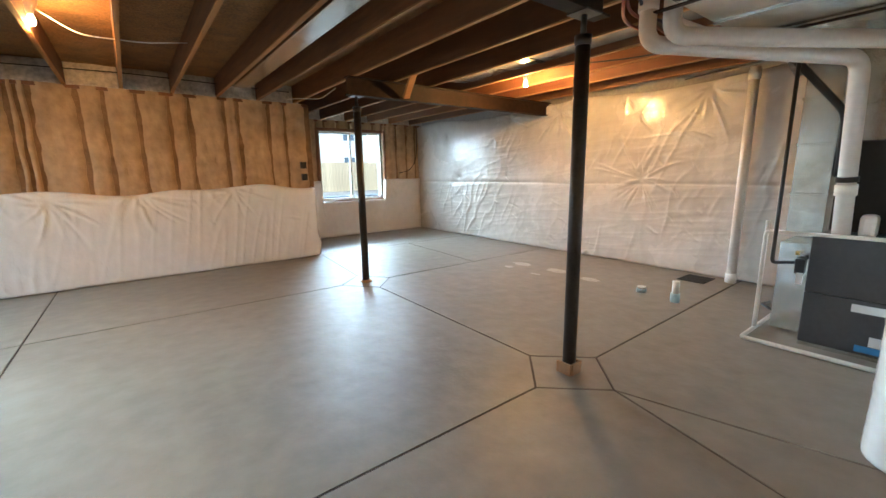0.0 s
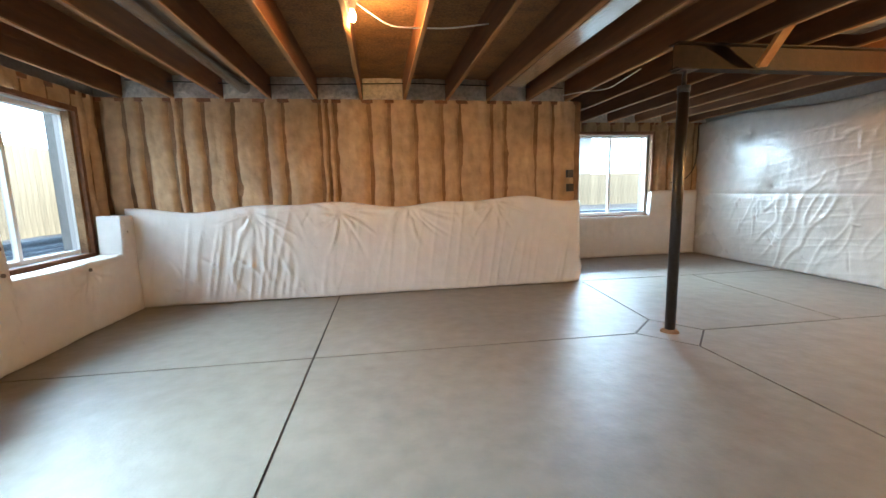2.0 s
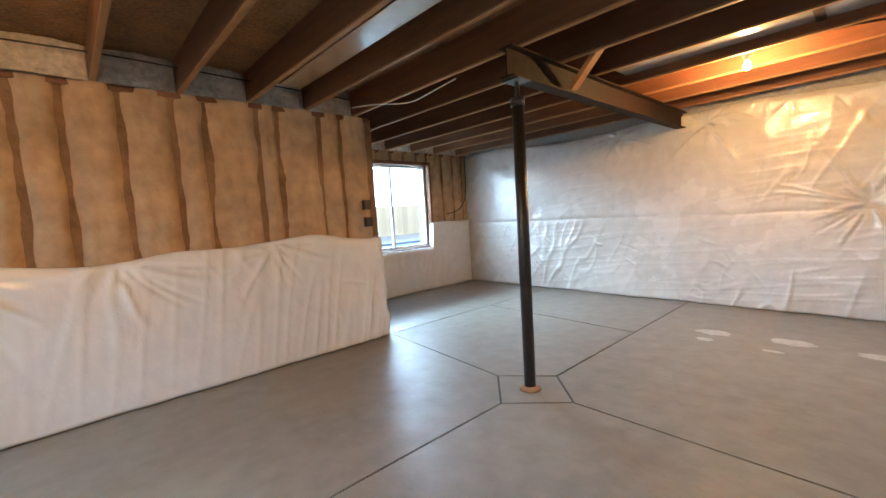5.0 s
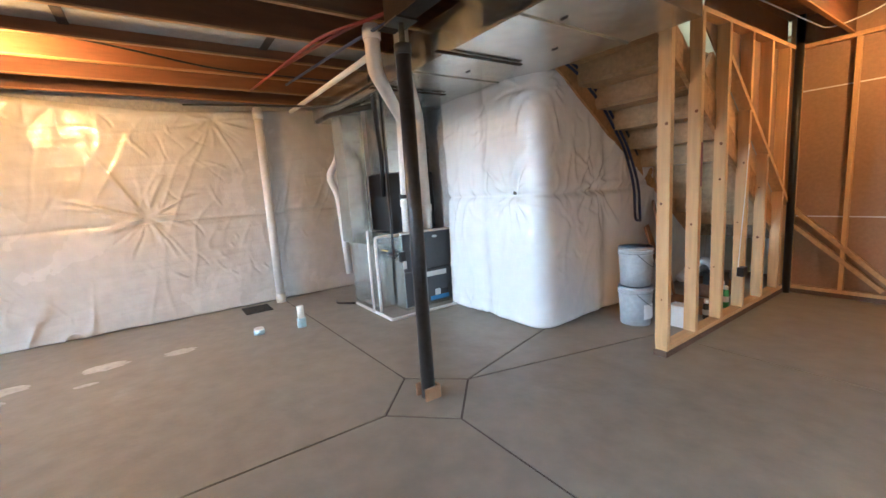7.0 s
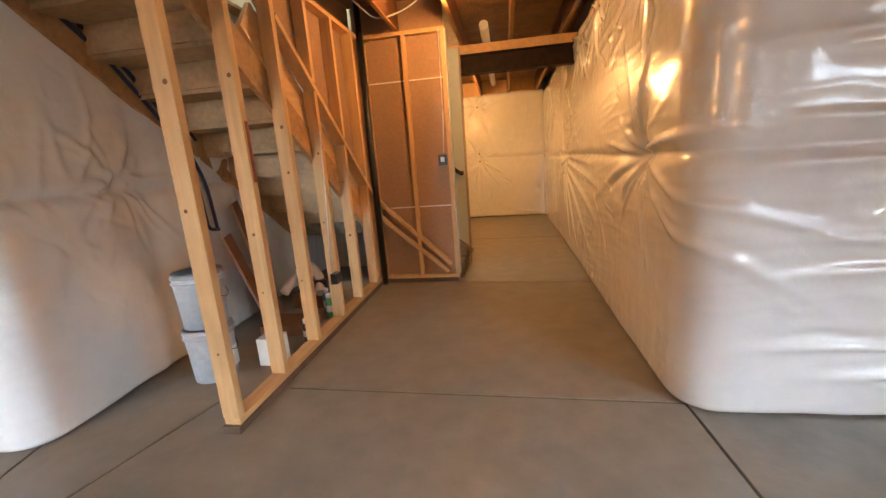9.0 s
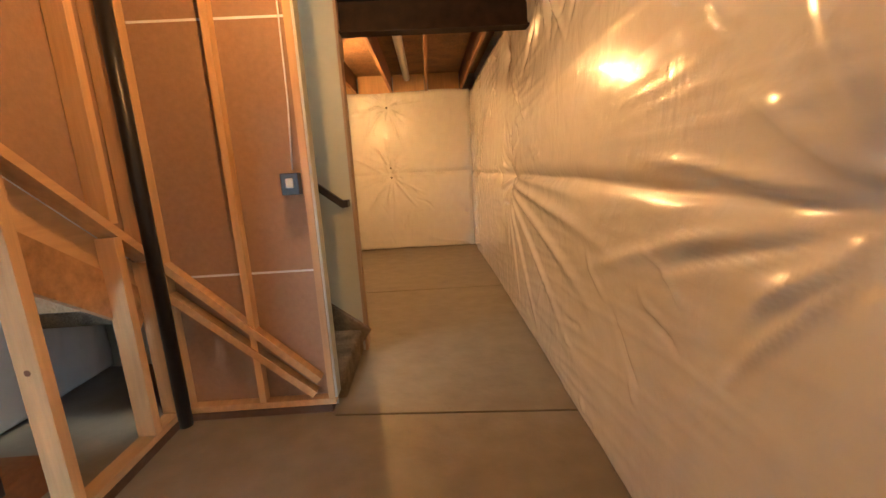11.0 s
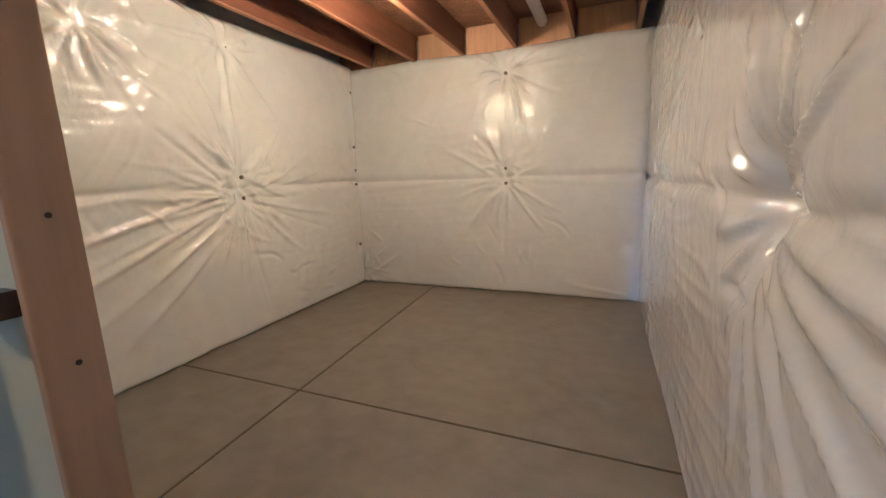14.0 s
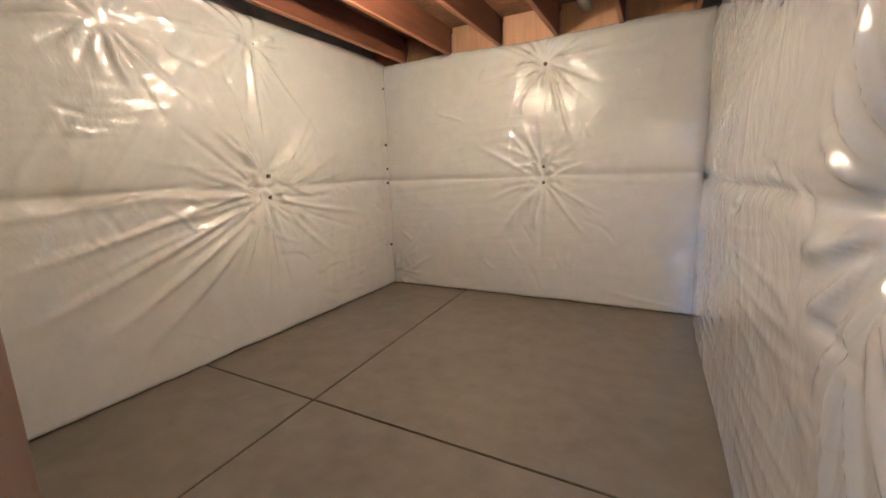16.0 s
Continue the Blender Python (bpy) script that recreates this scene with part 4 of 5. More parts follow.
tube(bm, [(4.236, 0.34, 0.84), (4.230, 0.34, 0.84)], 0.035, 20)
for v in bm.verts:
    v.co.z = 0.84 + (v.co.z - 0.84) * 0.45
part("badge", bm, LABEL, up, "plain oval badge")
part("label", boxes((4.231, 4.2345, 0.20, 0.50, 0.36, 0.42)), LABEL, fu, "white paper label")
part("blue_label", boxes((4.231, 4.2345, 0.18, 0.45, 0.06, 0.11)), BLUE, fu, "blue sticker")
part("small_label", boxes((4.231, 4.2345, 0.30, 0.38, 0.115, 0.19)), LABEL, fu, "white sticker")
part("dark_label", boxes((4.231, 4.2345, 0.19, 0.29, 0.12, 0.18)), BLACK, fu)
part("top_rim", boxes((4.225, 4.30, 0.08, 0.80, 0.902, 0.925), bevel=0.004), PVC, fu, "pale rim strip")
part("base_pan", boxes((4.26, 5.1, 0.10, 0.78, 0.0, 0.03)), GALV, fu)

pl = thing("furnace_plenum", (4.75, 0.42, 0.925), "galvanised sheet-metal plenum above the furnace", "duct")
part("coil_case", boxes((4.52, 5.08, 0.12, 0.74, 0.925, 1.62), bevel=0.004), BLACK, pl, "black coil cabinet")
part("plenum_box", boxes((4.54, 5.06, 0.14, 0.72, 1.624, 2.344), bevel=0.004), GALV, pl)
part("cross_rib", boxes((4.52, 4.539, 0.14, 0.72, 1.90, 1.93)), GALV, pl)
rd = thing("return_duct", (5.0, 1.0, 0), "galvanised return air drop beside the furnace", "duct")
part("boot", boxes((4.50, 5.16, 0.80, 1.03, 0.02, 0.80), bevel=0.004), GALV, rd)
part("riser", boxes((4.92, 5.24, 0.84, 1.10, 0.804, 2.34), bevel=0.004), GALV, rd)
for z in (1.18, 1.62, 2.02):
    part("cross_seam", boxes((4.91, 5.25, 0.83, 1.11, z, z + 0.022), bevel=0.003), GALV, rd, "raised drive seam")
part("seam", boxes((4.905, 4.919, 0.84, 0.86, 0.82, 2.33)), GALV, rd)

du = thing("trunk_duct", (3.2, 0.65, 2.33), "large galvanised trunk duct hung under the joists", "duct")
part("bottom_sheet", boxes((1.42, 5.6, 0.10, 1.20, 2.345, 2.349)), GALV, du)
part("front_sheet", boxes((1.42, 5.6, 1.196, 1.20, 2.350, 2.612)), GALV, du)
part("back_sheet", boxes((1.42, 5.6, 0.10, 0.104, 2.350, 2.612)), GALV, du)
part("end_cap", boxes((1.416, 1.42, 0.10, 1.20, 2.345, 2.612)), GALV, du)
for x in (1.9, 3.1, 4.2):
    part("drive_slip", boxes((x, x + 0.03, 0.09, 1.21, 2.336, 2.344)), GALV, du, "raised duct seam")
for x in (2.55, 3.6):
    part("hanger_strap", boxes((x, x + 0.04, 0.5, 1.32, 2.326, 2.334)), BEAM, du, "dark strap under the duct")
for k, (x, y) in enumerate(((2.2, 0.5), (2.9, 0.75), (1.8, 0.9))):
    part("clip", boxes((x, x + 0.05, y, y + 0.012, 2.338, 2.3445)), BLACK, du)


def pipe(name, pts, r, mat, label, radius=0.07, fittings=(), group="", cat="pipe"):
    t = thing(name, pts[0], label, cat, group)
    bm = bmesh.new()
    tube(bm, bend(pts, radius), r, 18)
    part("pipe_run", bm, mat, t)
    for a, b in fittings:
        bm = bmesh.new()
        tube(bm, [a, b], r * 1.18, 18)
        part("coupling", bm, mat, t)
    return t


pipe("furnace_vent_pipe", [(3.00, 1.58, 2.60), (3.00, 1.58, 2.29), (4.24, 0.67, 2.19), (4.35, 0.64, 0.925)], 0.056, PVC, "white plastic furnace vent pipe with bends", 0.11,
     (((4.317, 0.649, 1.30), (4.324, 0.647, 1.22)), ((3.00, 1.58, 2.58), (3.00, 1.58, 2.50))), "vent pipes")
pipe("furnace_vent_pipe", [(2.92, 1.38, 2.60), (2.92, 1.38, 2.28), (4.33, 0.38, 2.25), (4.36, 0.34, 0.925)], 0.056, PVC, "white plastic furnace intake pipe with bends", 0.11,
     (((4.353, 0.349, 1.22), (4.355, 0.347, 1.14)),), "vent pipes")
bm = bmesh.new()
tube(bm, [(4.312, 0.651, 1.36), (4.315, 0.650, 1.32)], 0.068, 18)
solid("pipe_band", bm, BLACK, "black rubber band clamped on the vent pipe", "clamp")
bm = bmesh.new()
box(bm, 4.33, 4.45, 0.45, 0.55, 0.902, 1.08, 0.03)
solid("white_trap", bm, PVC, "white plastic trap on top of the furnace", "fitting")
pipe("condensate_line", [(4.02, 0.06, 0.022), (4.02, 1.10, 0.022), (4.98, 1.10, 0.022)], 0.017, PVC, "thin white drain line lying around the furnace", 0.03)
pipe("condensate_riser", [(4.30, 1.09, 0.05), (4.30, 1.09, 0.905), (4.27, 0.80, 0.905)], 0.017, PVC, "thin white drain line rising beside the furnace", 0.03)
pipe("condensate_riser", [(4.43, 1.12, 0.03), (4.43, 1.12, 0.98)], 0.014, PVC, "thin white riser beside the furnace", 0.03)
pipe("drain_end", [(4.98, 1.10, 0.022), (5.2, 1.28, 0.016), (5.35, 1.24, 0.014)], 0.012, BLACK, "short black hose end on the slab", 0.05)
pipe("long_thin_pipe", [(5.84, 1.41, 2.53), (3.12, 1.50, 2.46)], 0.026, PVC, "thin white pipe slung under the joists", 0.03)
pipe("vent_stack", [(5.96, 1.80, 0.0), (5.96, 1.80, 2.58)], 0.053, PVC, "white plastic vent stack against the sheeted wall", 0.05, (((5.96, 1.80, 0.0), (5.96, 1.80, 0.12)), ((5.96, 1.80, 2.44), (5.96, 1.80, 2.55))))
pipe("gas_pipe", [(4.10, 0.98, 2.60), (4.10, 0.98, 0.68), (4.22, 0.86, 0.68)], 0.014, BLACK, "thin black gas pipe dropping to the furnace", 0.03)
pipe("refrigerant_line", [(3.85, 1.20, 2.50), (4.45, 0.86, 2.00), (4.62, 0.76, 1.85), (4.66, 0.755, 1.35)], 0.028, BLACK, "black foam-covered refrigerant line", 0.1)
pipe("black_flue_arm", [(5.3, 1.25, 2.32), (4.95, 1.22, 2.34), (4.2, 1.05, 2.30)], 0.03, BLACK, "black insulated line under the duct", 0.1)
gv = thing("gas_valve", (4.40, 0.83, 0.68), "gas shut-off valve with a yellow lever", "valve")
bm = bmesh.new()
tube(bm, [(4.22, 0.86, 0.68), (4.34, 0.86, 0.68), (4.36, 0.86, 0.68), (4.46, 0.86, 0.68), (4.48, 0.86, 0.68), (4.56, 0.83, 0.68)], [0.014, 0.014, 0.026, 0.026, 0.014, 0.014], 14)
part("valve_body", bm, STEEL, gv)
bm = bmesh.new()
bar(bm, (4.42, 0.89, 0.715), (4.62, 0.93, 0.735), 0.026, 0.008)
part("lever", bm, YELLOW, gv, "yellow lever")

sw2 = thing("furnace_switch", (4.2, 0.79, 0.66), "small box and white tag by the furnace", "switch box")
part("switch_body", boxes((4.17, 4.232, 0.79, 0.85, 0.60, 0.72), bevel=0.004), BLACK, sw2)
part("tag", boxes((4.16, 4.168, 0.79, 0.83, 0.52, 0.61)), LABEL, sw2, "white paper tag")
cb = thing("humidifier_box", (5.62, 0.75, 1.32), "grey box with a pale elbow hose on its bracket", "box")
part("case", boxes((5.5, 5.72, 0.60, 0.86, 1.34, 1.84), bevel=0.01), GALV, cb)
bm = bmesh.new()
tube(bm, bend([(5.60, 0.88, 2.1), (5.56, 0.95, 1.86), (5.50, 1.12, 1.66), (5.56, 0.98, 1.40), (5.60, 0.92, 0.3)], 0.12), 0.045, 14)
part("elbow_hose", bm, PVC, cb, "pale bent pipe")
part("bracket", boxes((5.72, 6.16, 0.70, 0.74, 1.50, 1.54)), GALV, cb)
part("stand", boxes((5.58, 5.62, 0.64, 0.68, 0.0, 1.34)), GALV, cb)

# floor drains and pit
st = thing("drain_stub", (4.63, 1.90, 0), "upright white drain stub with blue primer at its foot", "pipe")
bm = bmesh.new()
tube(bm, [(4.63, 1.90, 0.0), (4.63, 1.90, 0.10)], 0.048, 18)
part("blue_collar", bm, PVC_BLUE, st, "pale blue collar")
bm = bmesh.new()
tube(bm, [(4.63, 1.90, 0.10), (4.63, 1.90, 0.235)], 0.036, 18)
part("stub", bm, PVC, st)
cap = thing("capped_drain", (4.73, 2.32, 0), "short capped drain with pale blue primer", "pipe")
bm = bmesh.new()
tube(bm, [(4.73, 2.32, 0.0), (4.73, 2.32, 0.045)], 0.055, 18)
part("collar", bm, PVC_BLUE, cap)
bm = bmesh.new()
tube(bm, [(4.73, 2.32, 0.045), (4.73, 2.32, 0.065)], 0.05, 18)
part("cap", bm, PVC, cap)
# No hole is cut: the pit's shade is put into a flat sheet's colour.
solid("pit_shade_sheet", boxes((5.62, 6.0, 1.98, 2.30, 0.0005, 0.006)), material("pit_shade", (0.012, 0.010, 0.009), 0.9, bump=0.3), "flat dark sheet painting the shade inside a box-out pit", "pit")
for i, (x, y, a, b) in enumerate(((4.79, 4.24, 0.16, 0.10), (4.83, 3.60, 0.17, 0.11), (4.76, 3.03, 0.14, 0.08), (4.45, 3.7, 0.06, 0.05), (4.5, 4.25, 0.09, 0.05))):
    bm = bmesh.new()
    c = bm.verts.new((x, y, 0.0025))
    ring = [bm.verts.new((x + a * 0.5 * math.cos(k * math.pi / 12) * (1.2 + 0.5 * noise.noise((k * 0.7, i, 2))), y + b * 1.6 * math.sin(k * math.pi / 12) * (1 + 0.4 * noise.noise((k * 0.6, i, 5))), 0.0012)) for k in range(24)]
    for k in range(24):
        bm.faces.new((c, ring[k], ring[(k + 1) % 24]))
    solid("mortar_stain", bm, STAIN, "pale dried splash on the slab", "stain", "", "floor stains")

# ---- under the stairs ----


def bucket(x, y, z, label):
    t = thing("bucket", (x, y, z), label, "bucket", "stacked buckets")
    bm = bmesh.new()
    tube(bm, [(x, y, z + 0.004), (x, y, z + 0.30), (x, y, z + 0.37), (x, y, z + 0.37), (x, y, z + 0.03)], [0.132, 0.148, 0.152, 0.143, 0.125], 28)
    part("body", bm, BUCKET, t)
    for zz in (0.30, 0.335):
        bm = bmesh.new()
        tube(bm, [(x, y, z + zz), (x, y, z + zz + 0.008), (x, y, z + zz + 0.016)], [0.150, 0.158, 0.152], 28)
        part("rib", bm, BUCKET, t)
    bm = bmesh.new()
    tube(bm, [(x + 0.155 * math.cos(a), y + 0.155 * math.sin(a), z + 0.31 - 0.13 * math.sin((a - 2.2) / 2.6 * math.pi)) for a in [2.2 + 0.2 * k for k in range(14)]], 0.003, 6)
    part("wire_handle", bm, STEEL, t)
    return t


lo_b = bucket(2.24, -0.60, 0.0, "grey plastic bucket with a torn white label")
bm = bmesh.new()
for k in range(9):
    a = 2.6 + 0.13 * k
    v = [bm.verts.new((2.24 + 0.1475 * math.cos(a), -0.60 + 0.1475 * math.sin(a), z)) for z in (0.07, 0.21)]
for k in range(8):
    vv = list(bm.verts)
    bm.faces.new((vv[2 * k], vv[2 * k + 2], vv[2 * k + 3], vv[2 * k + 1]))
part("paper_label", bm, LABEL, lo_b, "torn white label")
bucket(2.24, -0.60, 0.375, "grey plastic bucket stacked on another")
bm = bmesh.new()
bar(bm, (2.40, -1.70, 0.02), (2.58, -1.55, 1.10), 0.30, 0.02, (1, 0.5, 0))
solid("leaning_board", bm, CARDBOARD, "brown board leaning against the blanket", "board")
bm = bmesh.new()
bar(bm, (2.33, -1.45, 0.02), (2.52, -1.30, 0.85), 0.16, 0.02, (1, 0.3, 0))
solid("leaning_board", bm, CARDBOARD, "narrow brown offcut leaning against the blanket", "board")
for x0, x1, y0, y1, z0, z1, mt, lb in ((1.84, 2.0, -0.86, -0.72, 0.0, 0.20, LABEL, "small white carton on the slab"), (1.9, 2.3, -1.5, -1.2, 0.0, 0.09, CARDBOARD, "flat brown carton on the slab"),
                                       (2.0, 2.35, -2.2, -1.85, 0.0, 0.16, CARDBOARD, "low brown carton under the stairs"), (1.95, 2.15, -1.95, -1.8, 0.16, 0.30, BLACK, "dark small bag on a carton")):
    solid("carton", boxes((x0, x1, y0, y1, z0, z1), bevel=0.006), mt, lb, "carton")
bm = bmesh.new()
tube(bm, bend([(2.0, -1.75, 0.19), (2.05, -1.9, 0.30), (2.2, -2.0, 0.42), (2.35, -1.95, 0.30), (2.4, -1.8, 0.18)], 0.1), 0.045, 10)
solid("plastic_wrap", bm, BLANKET, "crumpled pale plastic bundle under the stairs", "plastic")
GREEN = material("green_can", (0.06, 0.30, 0.10), 0.35, vary=0.1, bump=0)


def spray_can(x, y, mat, label, h=0.17):
    t = thing("spray_can", (x, y, 0), label, "can", "cans under the stairs")
    bm = bmesh.new()
    tube(bm, [(x, y, 0.0), (x, y, 0.006), (x, y, h), (x, y, h + 0.018)], [0.030, 0.033, 0.033, 0.022], 18)
    part("can_body", bm, mat, t)
    bm = bmesh.new()
    tube(bm, [(x, y, h + 0.018), (x, y, h + 0.05), (x, y, h + 0.056)], [0.024, 0.024, 0.018], 16)
    part("cap", bm, LABEL, t, "white cap")
    bm = bmesh.new()
    tube(bm, [(x, y, h * 0.35), (x, y, h * 0.7)], 0.0338, 18, caps=False)
    part("band", bm, LABEL, t, "pale label band")


spray_can(1.86, -1.62, GREEN, "green spray can with a white cap on the slab")
spray_can(1.93, -1.72, BLUE, "blue spray can with a white cap on the slab", 0.19)
spray_can(1.83, -1.12, BLACK, "black spray can with a white cap on the slab", 0.14)

pipe("water_line", [(2.64, 0.06, 2.50), (2.64, -0.30, 2.38), (2.63, -0.68, 2.10), (2.62, -1.04, 1.70), (2.60, -1.20, 1.30), (2.60, -1.22, 0.92), (2.62, -1.36, 0.90)], 0.014, PEX, "dark blue water line curving down the blanket", 0.15, group="water lines")
pipe("water_line", [(2.64, 0.06, 2.54), (2.64, -0.33, 2.42), (2.63, -0.73, 2.13), (2.62, -1.10, 1.72), (2.60, -1.29, 1.30), (2.60, -1.32, 0.92)], 0.014, PEX, "dark blue water line curving down the blanket", 0.15, group="water lines")
pipe("water_line", [(2.62, 0.15, 2.58), (2.62, -0.40, 2.49), (2.62, -0.85, 2.12), (2.62, -1.30, 1.62)], 0.012, BLACK, "black line beside the stair stringer", 0.15, group="water lines")


def outlet(x, y, z, way, label):
    t = thing("wire_box", (x, y, z), label, "junction box", "wire boxes")
    part("box_body", boxes((x - 0.028, x + 0.028, y - 0.05, y + 0.05, z - 0.03, z + 0.055), bevel=0.004) if way == "x" else boxes((x - 0.045, x + 0.045, y - 0.03, y + 0.03, z - 0.055, z + 0.055), bevel=0.004), BLACK, t)
    bm = bmesh.new()
    box(bm, x - 0.02, x + 0.02, y - 0.02, y + 0.034, z - 0.02, z + 0.03, 0.004)
    part("wire_coil", bm, LABEL, t, "curled white wires")
    return t


outlet(XS - 0.07, -1.34, 0.44, "x", "black junction box with loose wires on a stud")
outlet(0.87, YP + 0.06, 1.33, "y", "black junction box with loose wires on a stud")
outlet(2.46, 7.18, 1.60, "y", "black box fixed at the foam wall corner")
outlet(2.46, 7.16, 1.40, "y", "black box fixed at the foam wall corner")
pipe("white_cable", [(0.86, YP + 0.05, 1.40), (0.84, YP + 0.05, 1.75), (0.83, YP + 0.05, 2.58)], 0.004, LABEL, "white cable stapled up a stud", 0.05, cat="cable")
pipe("white_cable", [(XS - 0.05, -1.30, 0.50), (XS - 0.05, -1.40, 1.2), (XS - 0.05, -1.44, 1.62)], 0.004, LABEL, "white cable running up a stud", 0.05, cat="cable")

# ---- ceiling clutter ----
bm = bmesh.new()
tube(bm, [(-1.90, 7.18, 2.74), (-1.90, -0.3, 2.74)], 0.075, 20)
solid("round_duct", bm, GALV, "round galvanised duct run between joists", "duct")
bm = bmesh.new()
box(bm, 1.42, 1.66, 0.2, 6.9, 2.72, 2.895, 0.02)
solid("flat_duct", bm, GALV, "flat galvanised duct run inside a joist bay", "duct")
pan = thing("joist_panning", (3.85, 3.1, 2.74), "pale sheet-metal panning between joists", "duct")
PALE = material("pale_foil_sheet", (0.70, 0.70, 0.68), 0.20, metal=0.6, vary=0.08, bump=0.12, bump_scale=8)
part("sheet", boxes((3.592, 4.106, 0.9, 4.82, 2.705, 2.709)), PALE, pan)
for y in (2.05, 3.35):
    part("strap", boxes((3.592, 4.106, y, y + 0.06, 2.695, 2.704)), BEAM, pan)
bm = bmesh.new()
bar(bm, (3.12, 4.86, 2.43), (3.02, 4.36, 2.87), 0.038, 0.085, (1, 0, 0))
solid("timber_brace", bm, JOIST_EDGE, "slanted timber brace against the steel beam", "brace")
pipe("lamp_cable", [(-0.42, 4.80, 2.80), (-0.15, 4.85, 2.64), (0.3, 4.9, 2.66), (0.7, 5.0, 2.75)], 0.006, LABEL, "white cable draped from the lamp", 0.1, cat="cable")
pipe("ceiling_cable", [(4.37, 3.85, 2.74), (4.3, 3.2, 2.66), (4.5, 2.4, 2.60), (4.6, 1.6, 2.63), (4.5, 1.3, 2.60)], 0.008, BLACK, "black cable sagging below the joists", 0.3, cat="cable")
pipe("rim_cable", [(-3.2, 7.10, 2.79), (-1.5, 7.12, 2.76), (0.2, 7.10, 2.80), (2.3, 7.12, 2.77)], 0.007, BLACK, "black cable along the rim", 0.2, cat="cable")
pipe("foam_cable", [(2.2, 6.9, 2.62), (2.3, 6.6, 2.60), (2.5, 6.3, 2.56), (2.45, 5.6, 2.60)], 0.006, LABEL, "thin pale cable looping under the joists", 0.2, cat="cable")
pipe("corner_cable", [(5.98, 8.9, 2.60), (5.96, 8.88, 2.0), (5.90, 8.86, 1.72), (5.74, 8.88, 1.50), (5.5, 9.0, 1.44)], 0.009, BLACK, "dark cable hanging in the alcove corner", 0.2, cat="cable")
pipe("red_water_line", [(2.55, 1.45, 2.62), (3.0, 1.75, 2.56), (4.2, 1.9, 2.60)], 0.012, RED, "red water line under the joists", 0.2, group="ceiling lines")
pipe("red_water_line", [(2.50, 1.48, 2.58), (3.2, 1.88, 2.55), (5.2, 2.0, 2.61)], 0.012, RED, "red water line under the joists", 0.2, group="ceiling lines")
pipe("blue_water_line", [(2.45, 1.42, 2.60), (3.1, 1.66, 2.52), (4.8, 1.72, 2.60)], 0.012, PEX, "blue water line under the joists", 0.2, group="ceiling lines")
pipe("long_black_line", [(6.08, 2.6, 2.60), (4.6, 1.3, 2.36), (3.4, 1.28, 2.38)], 0.012, BLACK, "thin black line strung to the duct", 0.2, group="ceiling lines")
pipe("ceiling_vent_pipe", [(0.42, -7.70, 2.84), (0.42, -3.56, 2.84)], 0.054, PVC, "white pipe between back room joists", 0.1)
pipe("hall_cable", [(0.65, -1.9, 2.80), (1.0, -2.2, 2.66), (1.35, -2.3, 2.62), (1.5, -1.0, 2.70)], 0.006, LABEL, "pale cable looping to the passage lamp", 0.2, cat="cable")
for x in xs:
    if -0.7 < x < 2.5:
        solid("rim_block", boxes((x + 0.03, x + 0.54, -7.60, -7.57, 2.60, 2.895)), STUD if -0.5 < x < 1.6 else OSB, "plywood block between joist ends", "block", "", "rim blocks")

# pin caps on the blankets
pins([(-0.682, y, z) for y in (-1.13, -4.37) for z in (1.34, 1.19)], (1, 0, 0))
pins([(0.785, -7.53, z) for z in (2.38, 1.40, 1.24)], (0, 1, 0))
pins([(2.695, -5.75, z) for z in (2.44, 1.39, 1.21)] + [(2.67, -7.46, z) for z in (2.36, 1.72, 1.44, 1.27, 0.51)], (-1, 0, 0))
pins([(-3.335, y, z) for y, z in ((4.56, 1.02), (4.92, 1.05), (5.30, 1.02), (5.30, 0.80), (4.54, 0.62), (6.29, 0.66), (6.99, 1.0), (2.84, 0.6))], (1, 0, 0))
pins([(3.02, 0.175, 1.31), (3.33, 0.19, 1.60)], (0, 1, 0))
pins([(2.705, -0.16, 1.33)], (-1, 0, 0))

# ---- outside ----
GZ = 0.66
gr = boxes((-400, -3.95, -400, 400, GZ - 0.2, GZ), (-3.95, 2.42, 7.45, 400, GZ - 0.2, GZ), (2.42, 400, 9.4, 400, GZ - 0.2, GZ), (6.4, 400, -400, 9.4, GZ - 0.2, GZ), (-3.95, 6.4, -400, -8.0, GZ - 0.2, GZ))
solid("ground", gr, GROUND, "bare grey-brown yard soil around the house", "ground", "structure")


def fence(name, a, b, h, label, rails=False):
    a, b = Vector((*a, GZ)), Vector((*b, GZ))
    d = (b - a).normalized()
    n = Vector((-d.y, d.x, 0))
    t = thing(name, (a + b) / 2, label, "fence")
    count = int((b - a).length / 0.15)
    bm = bmesh.new()
    box(bm, -0.071, 0.071, -0.009, 0.009, 0, h)
    me = bpy.data.meshes.new("board")
    for v in bm.verts:
        if v.co.z > h - 0.01 and abs(v.co.x) > 0.06:
            v.co.z -= 0.02
    bm.to_mesh(me)
    bm.free()
    me.materials.append(FENCE)
    for k in range(count):
        ob = new("board", me)
        p = a + d * (0.15 * k + 0.075)
        ob.parent = t
        ob.matrix_basis = t.matrix_basis.inverted() @ Matrix.Translation(p + Vector((0, 0, 0.03 * noise.noise((k * 0.4, 1, 2))))) @ Matrix.Rotation(math.atan2(d.y, d.x), 4, 'Z')
    for z in (0.35, h - 0.3):
        bm = bmesh.new()
        bar(bm, a + n * 0.035 + Vector((0, 0, z)), b + n * 0.035 + Vector((0, 0, z)), 0.04, 0.09)
        part("rail", bm, FENCE, t)
    return t


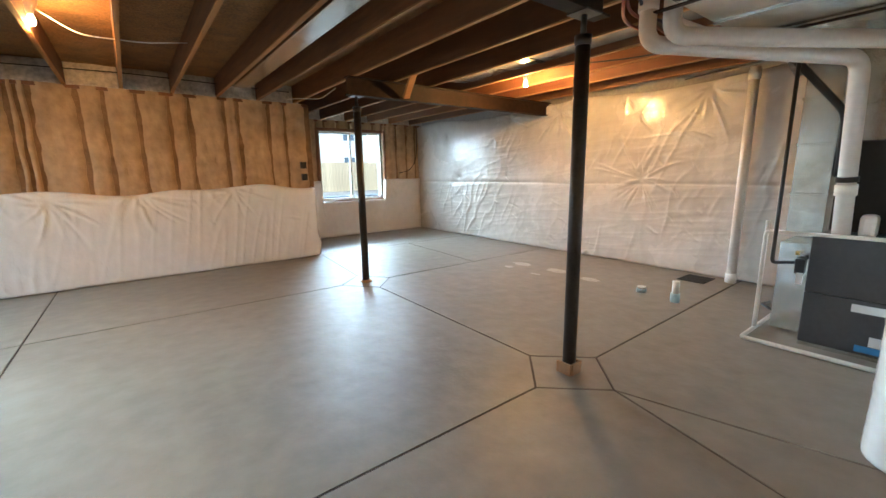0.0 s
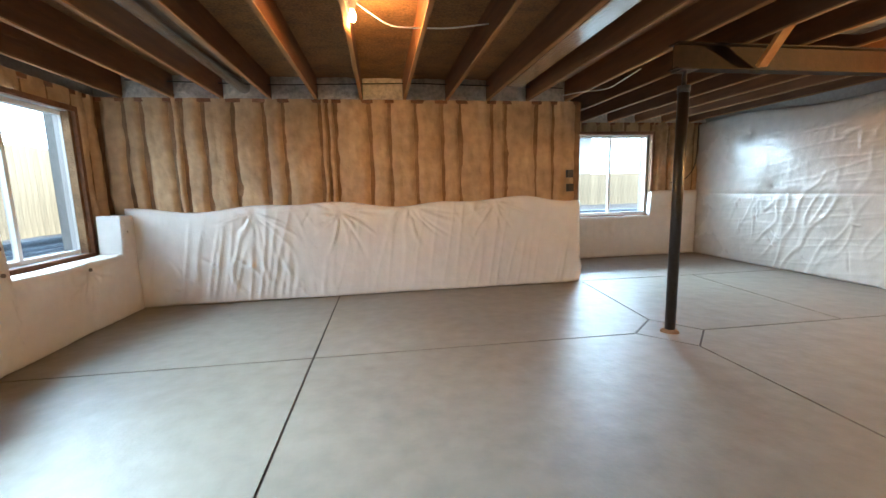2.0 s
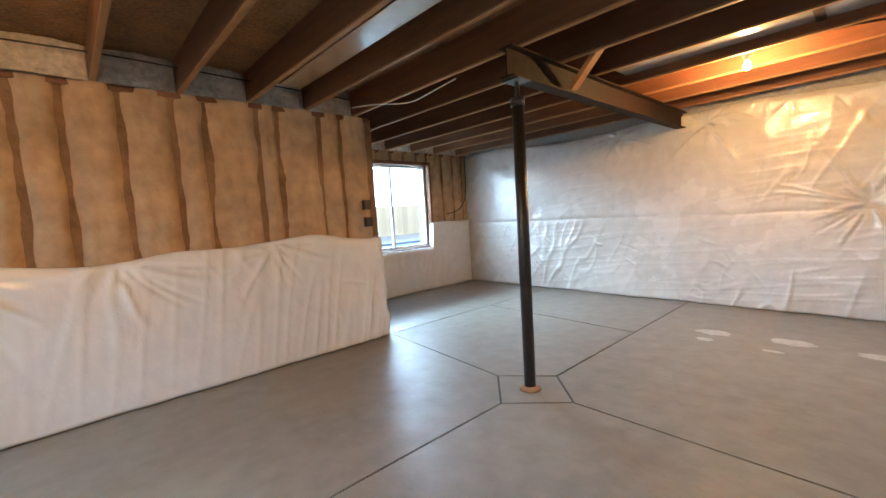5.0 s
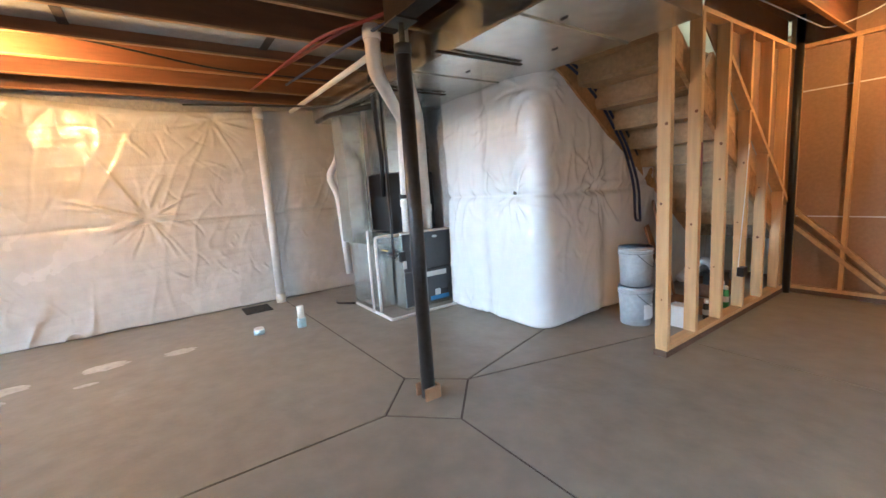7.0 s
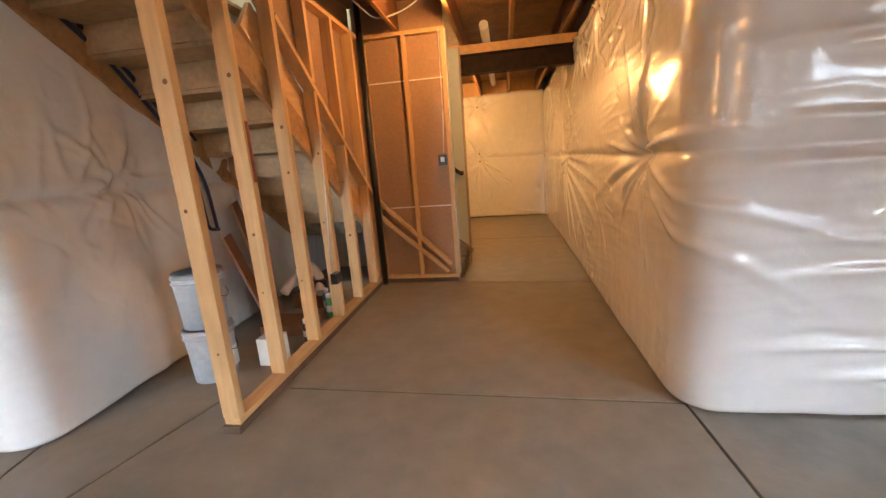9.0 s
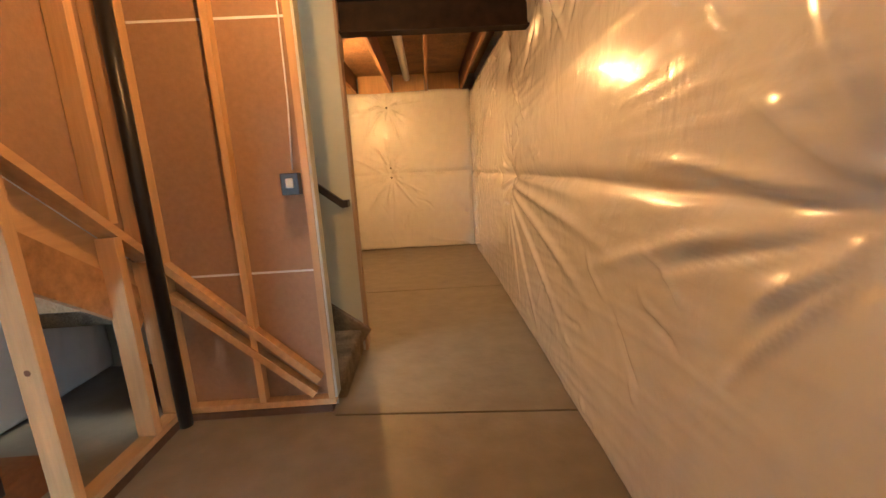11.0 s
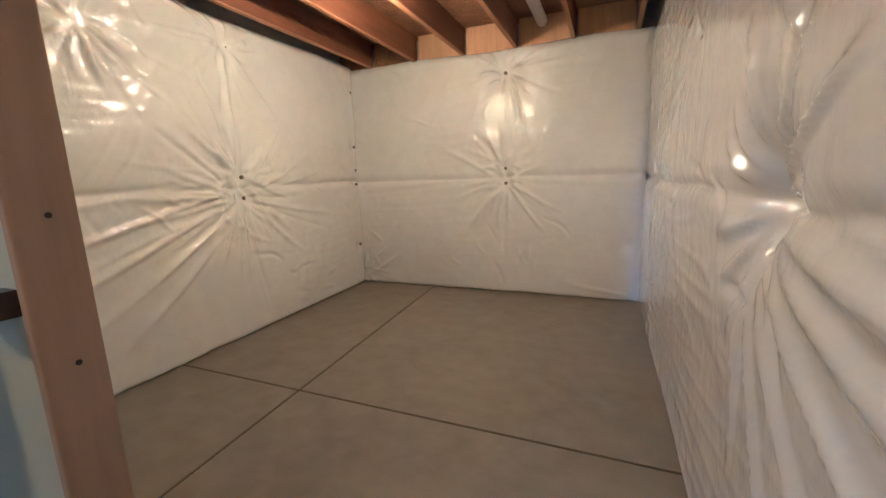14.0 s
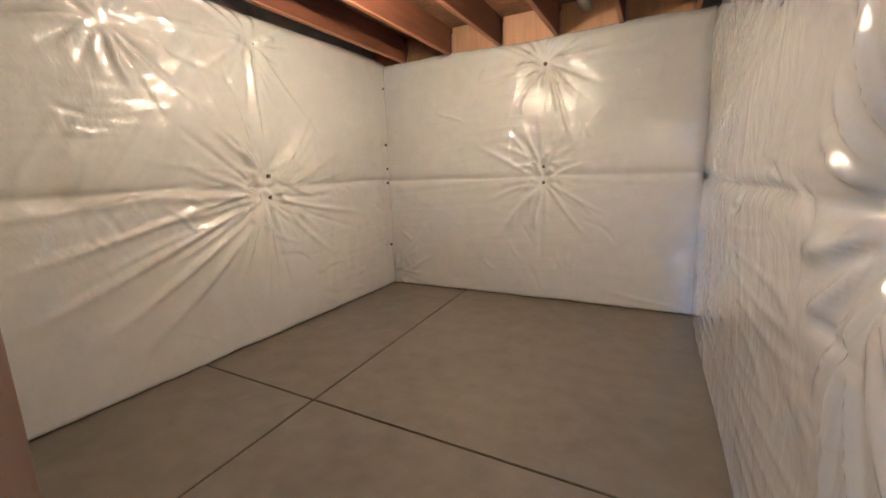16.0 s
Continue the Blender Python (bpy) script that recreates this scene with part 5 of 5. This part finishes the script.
fence("board_fence", (-7.3, -6.0), (-7.3, 13.0), 1.85, "tall sunlit cedar board fence beside the house")
fence("board_fence", (-7.3, 13.0), (-4.4, 13.0), 1.85, "tall cedar board fence closing the side yard")
fence("board_fence", (-4.0, 17.5), (16.0, 17.5), 1.30, "long cedar board fence behind the house")
for i, (x, z, w) in enumerate(((-5.6, 0.0, 0.24), (-5.35, 0.0, 0.24), (-5.1, 0.0, 0.24), (-5.5, 0.045, 0.26), (-5.2, 0.045, 0.24), (-5.38, 0.09, 0.28), (-5.3, 0.135, 0.24))):
    bm = bmesh.new()
    box(bm, x - w / 2, x + w / 2, -1.0 + 0.3 * (i % 3), 10.6 - 0.5 * (i % 4), GZ + z, GZ + z + 0.042, 0.005)
    solid("grey_plank", bm, GREYPLANK, "weathered blue-grey plank in a pile outside the windows", "plank", "", "plank pile")
for i in range(3):
    bm = bmesh.new()
    box(bm, 2.2, 6.8, 10.9 + 0.3 * i, 11.15 + 0.3 * i, GZ, GZ + 0.10 + 0.05 * (i % 2), 0.006)
    solid("grey_plank", bm, GREYPLANK, "weathered blue-grey plank lying outside the alcove window", "plank", "", "plank pile")


def house(x, y, w, d, label):
    t = thing("house", (x, y, GZ), label, "house", "far houses")
    part("wall", boxes((x - w / 2, x + w / 2, y, y + d, GZ, GZ + 5.4)), SIDING, t)
    bm = bmesh.new()
    v = [bm.verts.new(p) for p in ((x - w / 2 - 0.4, y - 0.4, GZ + 5.3), (x + w / 2 + 0.4, y - 0.4, GZ + 5.3), (x + w / 2 + 0.4, y + d + 0.4, GZ + 5.3), (x - w / 2 - 0.4, y + d + 0.4, GZ + 5.3), (x - w / 2 - 0.4, y + d / 2, GZ + 7.6), (x + w / 2 + 0.4, y + d / 2, GZ + 7.6))]
    for q in ((0, 1, 5, 4), (2, 3, 4, 5), (0, 4, 3), (1, 2, 5), (0, 3, 2, 1)):
        bm.faces.new([v[i] for i in q])
    part("roof", bm, ROOF, t, "grey shingle roof")
    for k in range(3):
        for z in (1.0, 3.6):
            wx = x - w / 2 + w * (k + 0.5) / 3
            wd = part("window", boxes((wx - 0.6, wx + 0.6, y - 0.05, y - 0.002, GZ + z, GZ + z + 1.3)), WINFRAME, t, "white framed window")
            part("pane", boxes((wx - 0.52, wx + 0.52, y - 0.06, y - 0.052, GZ + z + 0.08, GZ + z + 1.22)), DARKGLASS, wd)


house(-1.5, 34, 11, 9, "pale sided two-storey house far beyond the fence")
house(12.5, 35, 11, 9, "pale sided two-storey neighbour house beyond the fence")

# Glowing sheet added for the blown-out sky; also brightens the room through windows.
SKY_GLOW = bpy.data.materials.new("glowing_sky_sheet")
SKY_GLOW.use_nodes = True
hz = SKY_GLOW.node_tree.nodes["Principled BSDF"]
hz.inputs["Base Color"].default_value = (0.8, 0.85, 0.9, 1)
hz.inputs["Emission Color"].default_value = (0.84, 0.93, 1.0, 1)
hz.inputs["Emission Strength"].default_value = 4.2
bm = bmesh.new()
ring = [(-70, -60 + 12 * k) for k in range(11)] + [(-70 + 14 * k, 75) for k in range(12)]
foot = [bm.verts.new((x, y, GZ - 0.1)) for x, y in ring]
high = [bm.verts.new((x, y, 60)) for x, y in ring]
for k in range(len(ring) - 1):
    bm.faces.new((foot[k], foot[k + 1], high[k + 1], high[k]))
solid("backdrop", bm, SKY_GLOW, "glowing white sheet standing in for the sky beyond the yards", "sky", "structure")
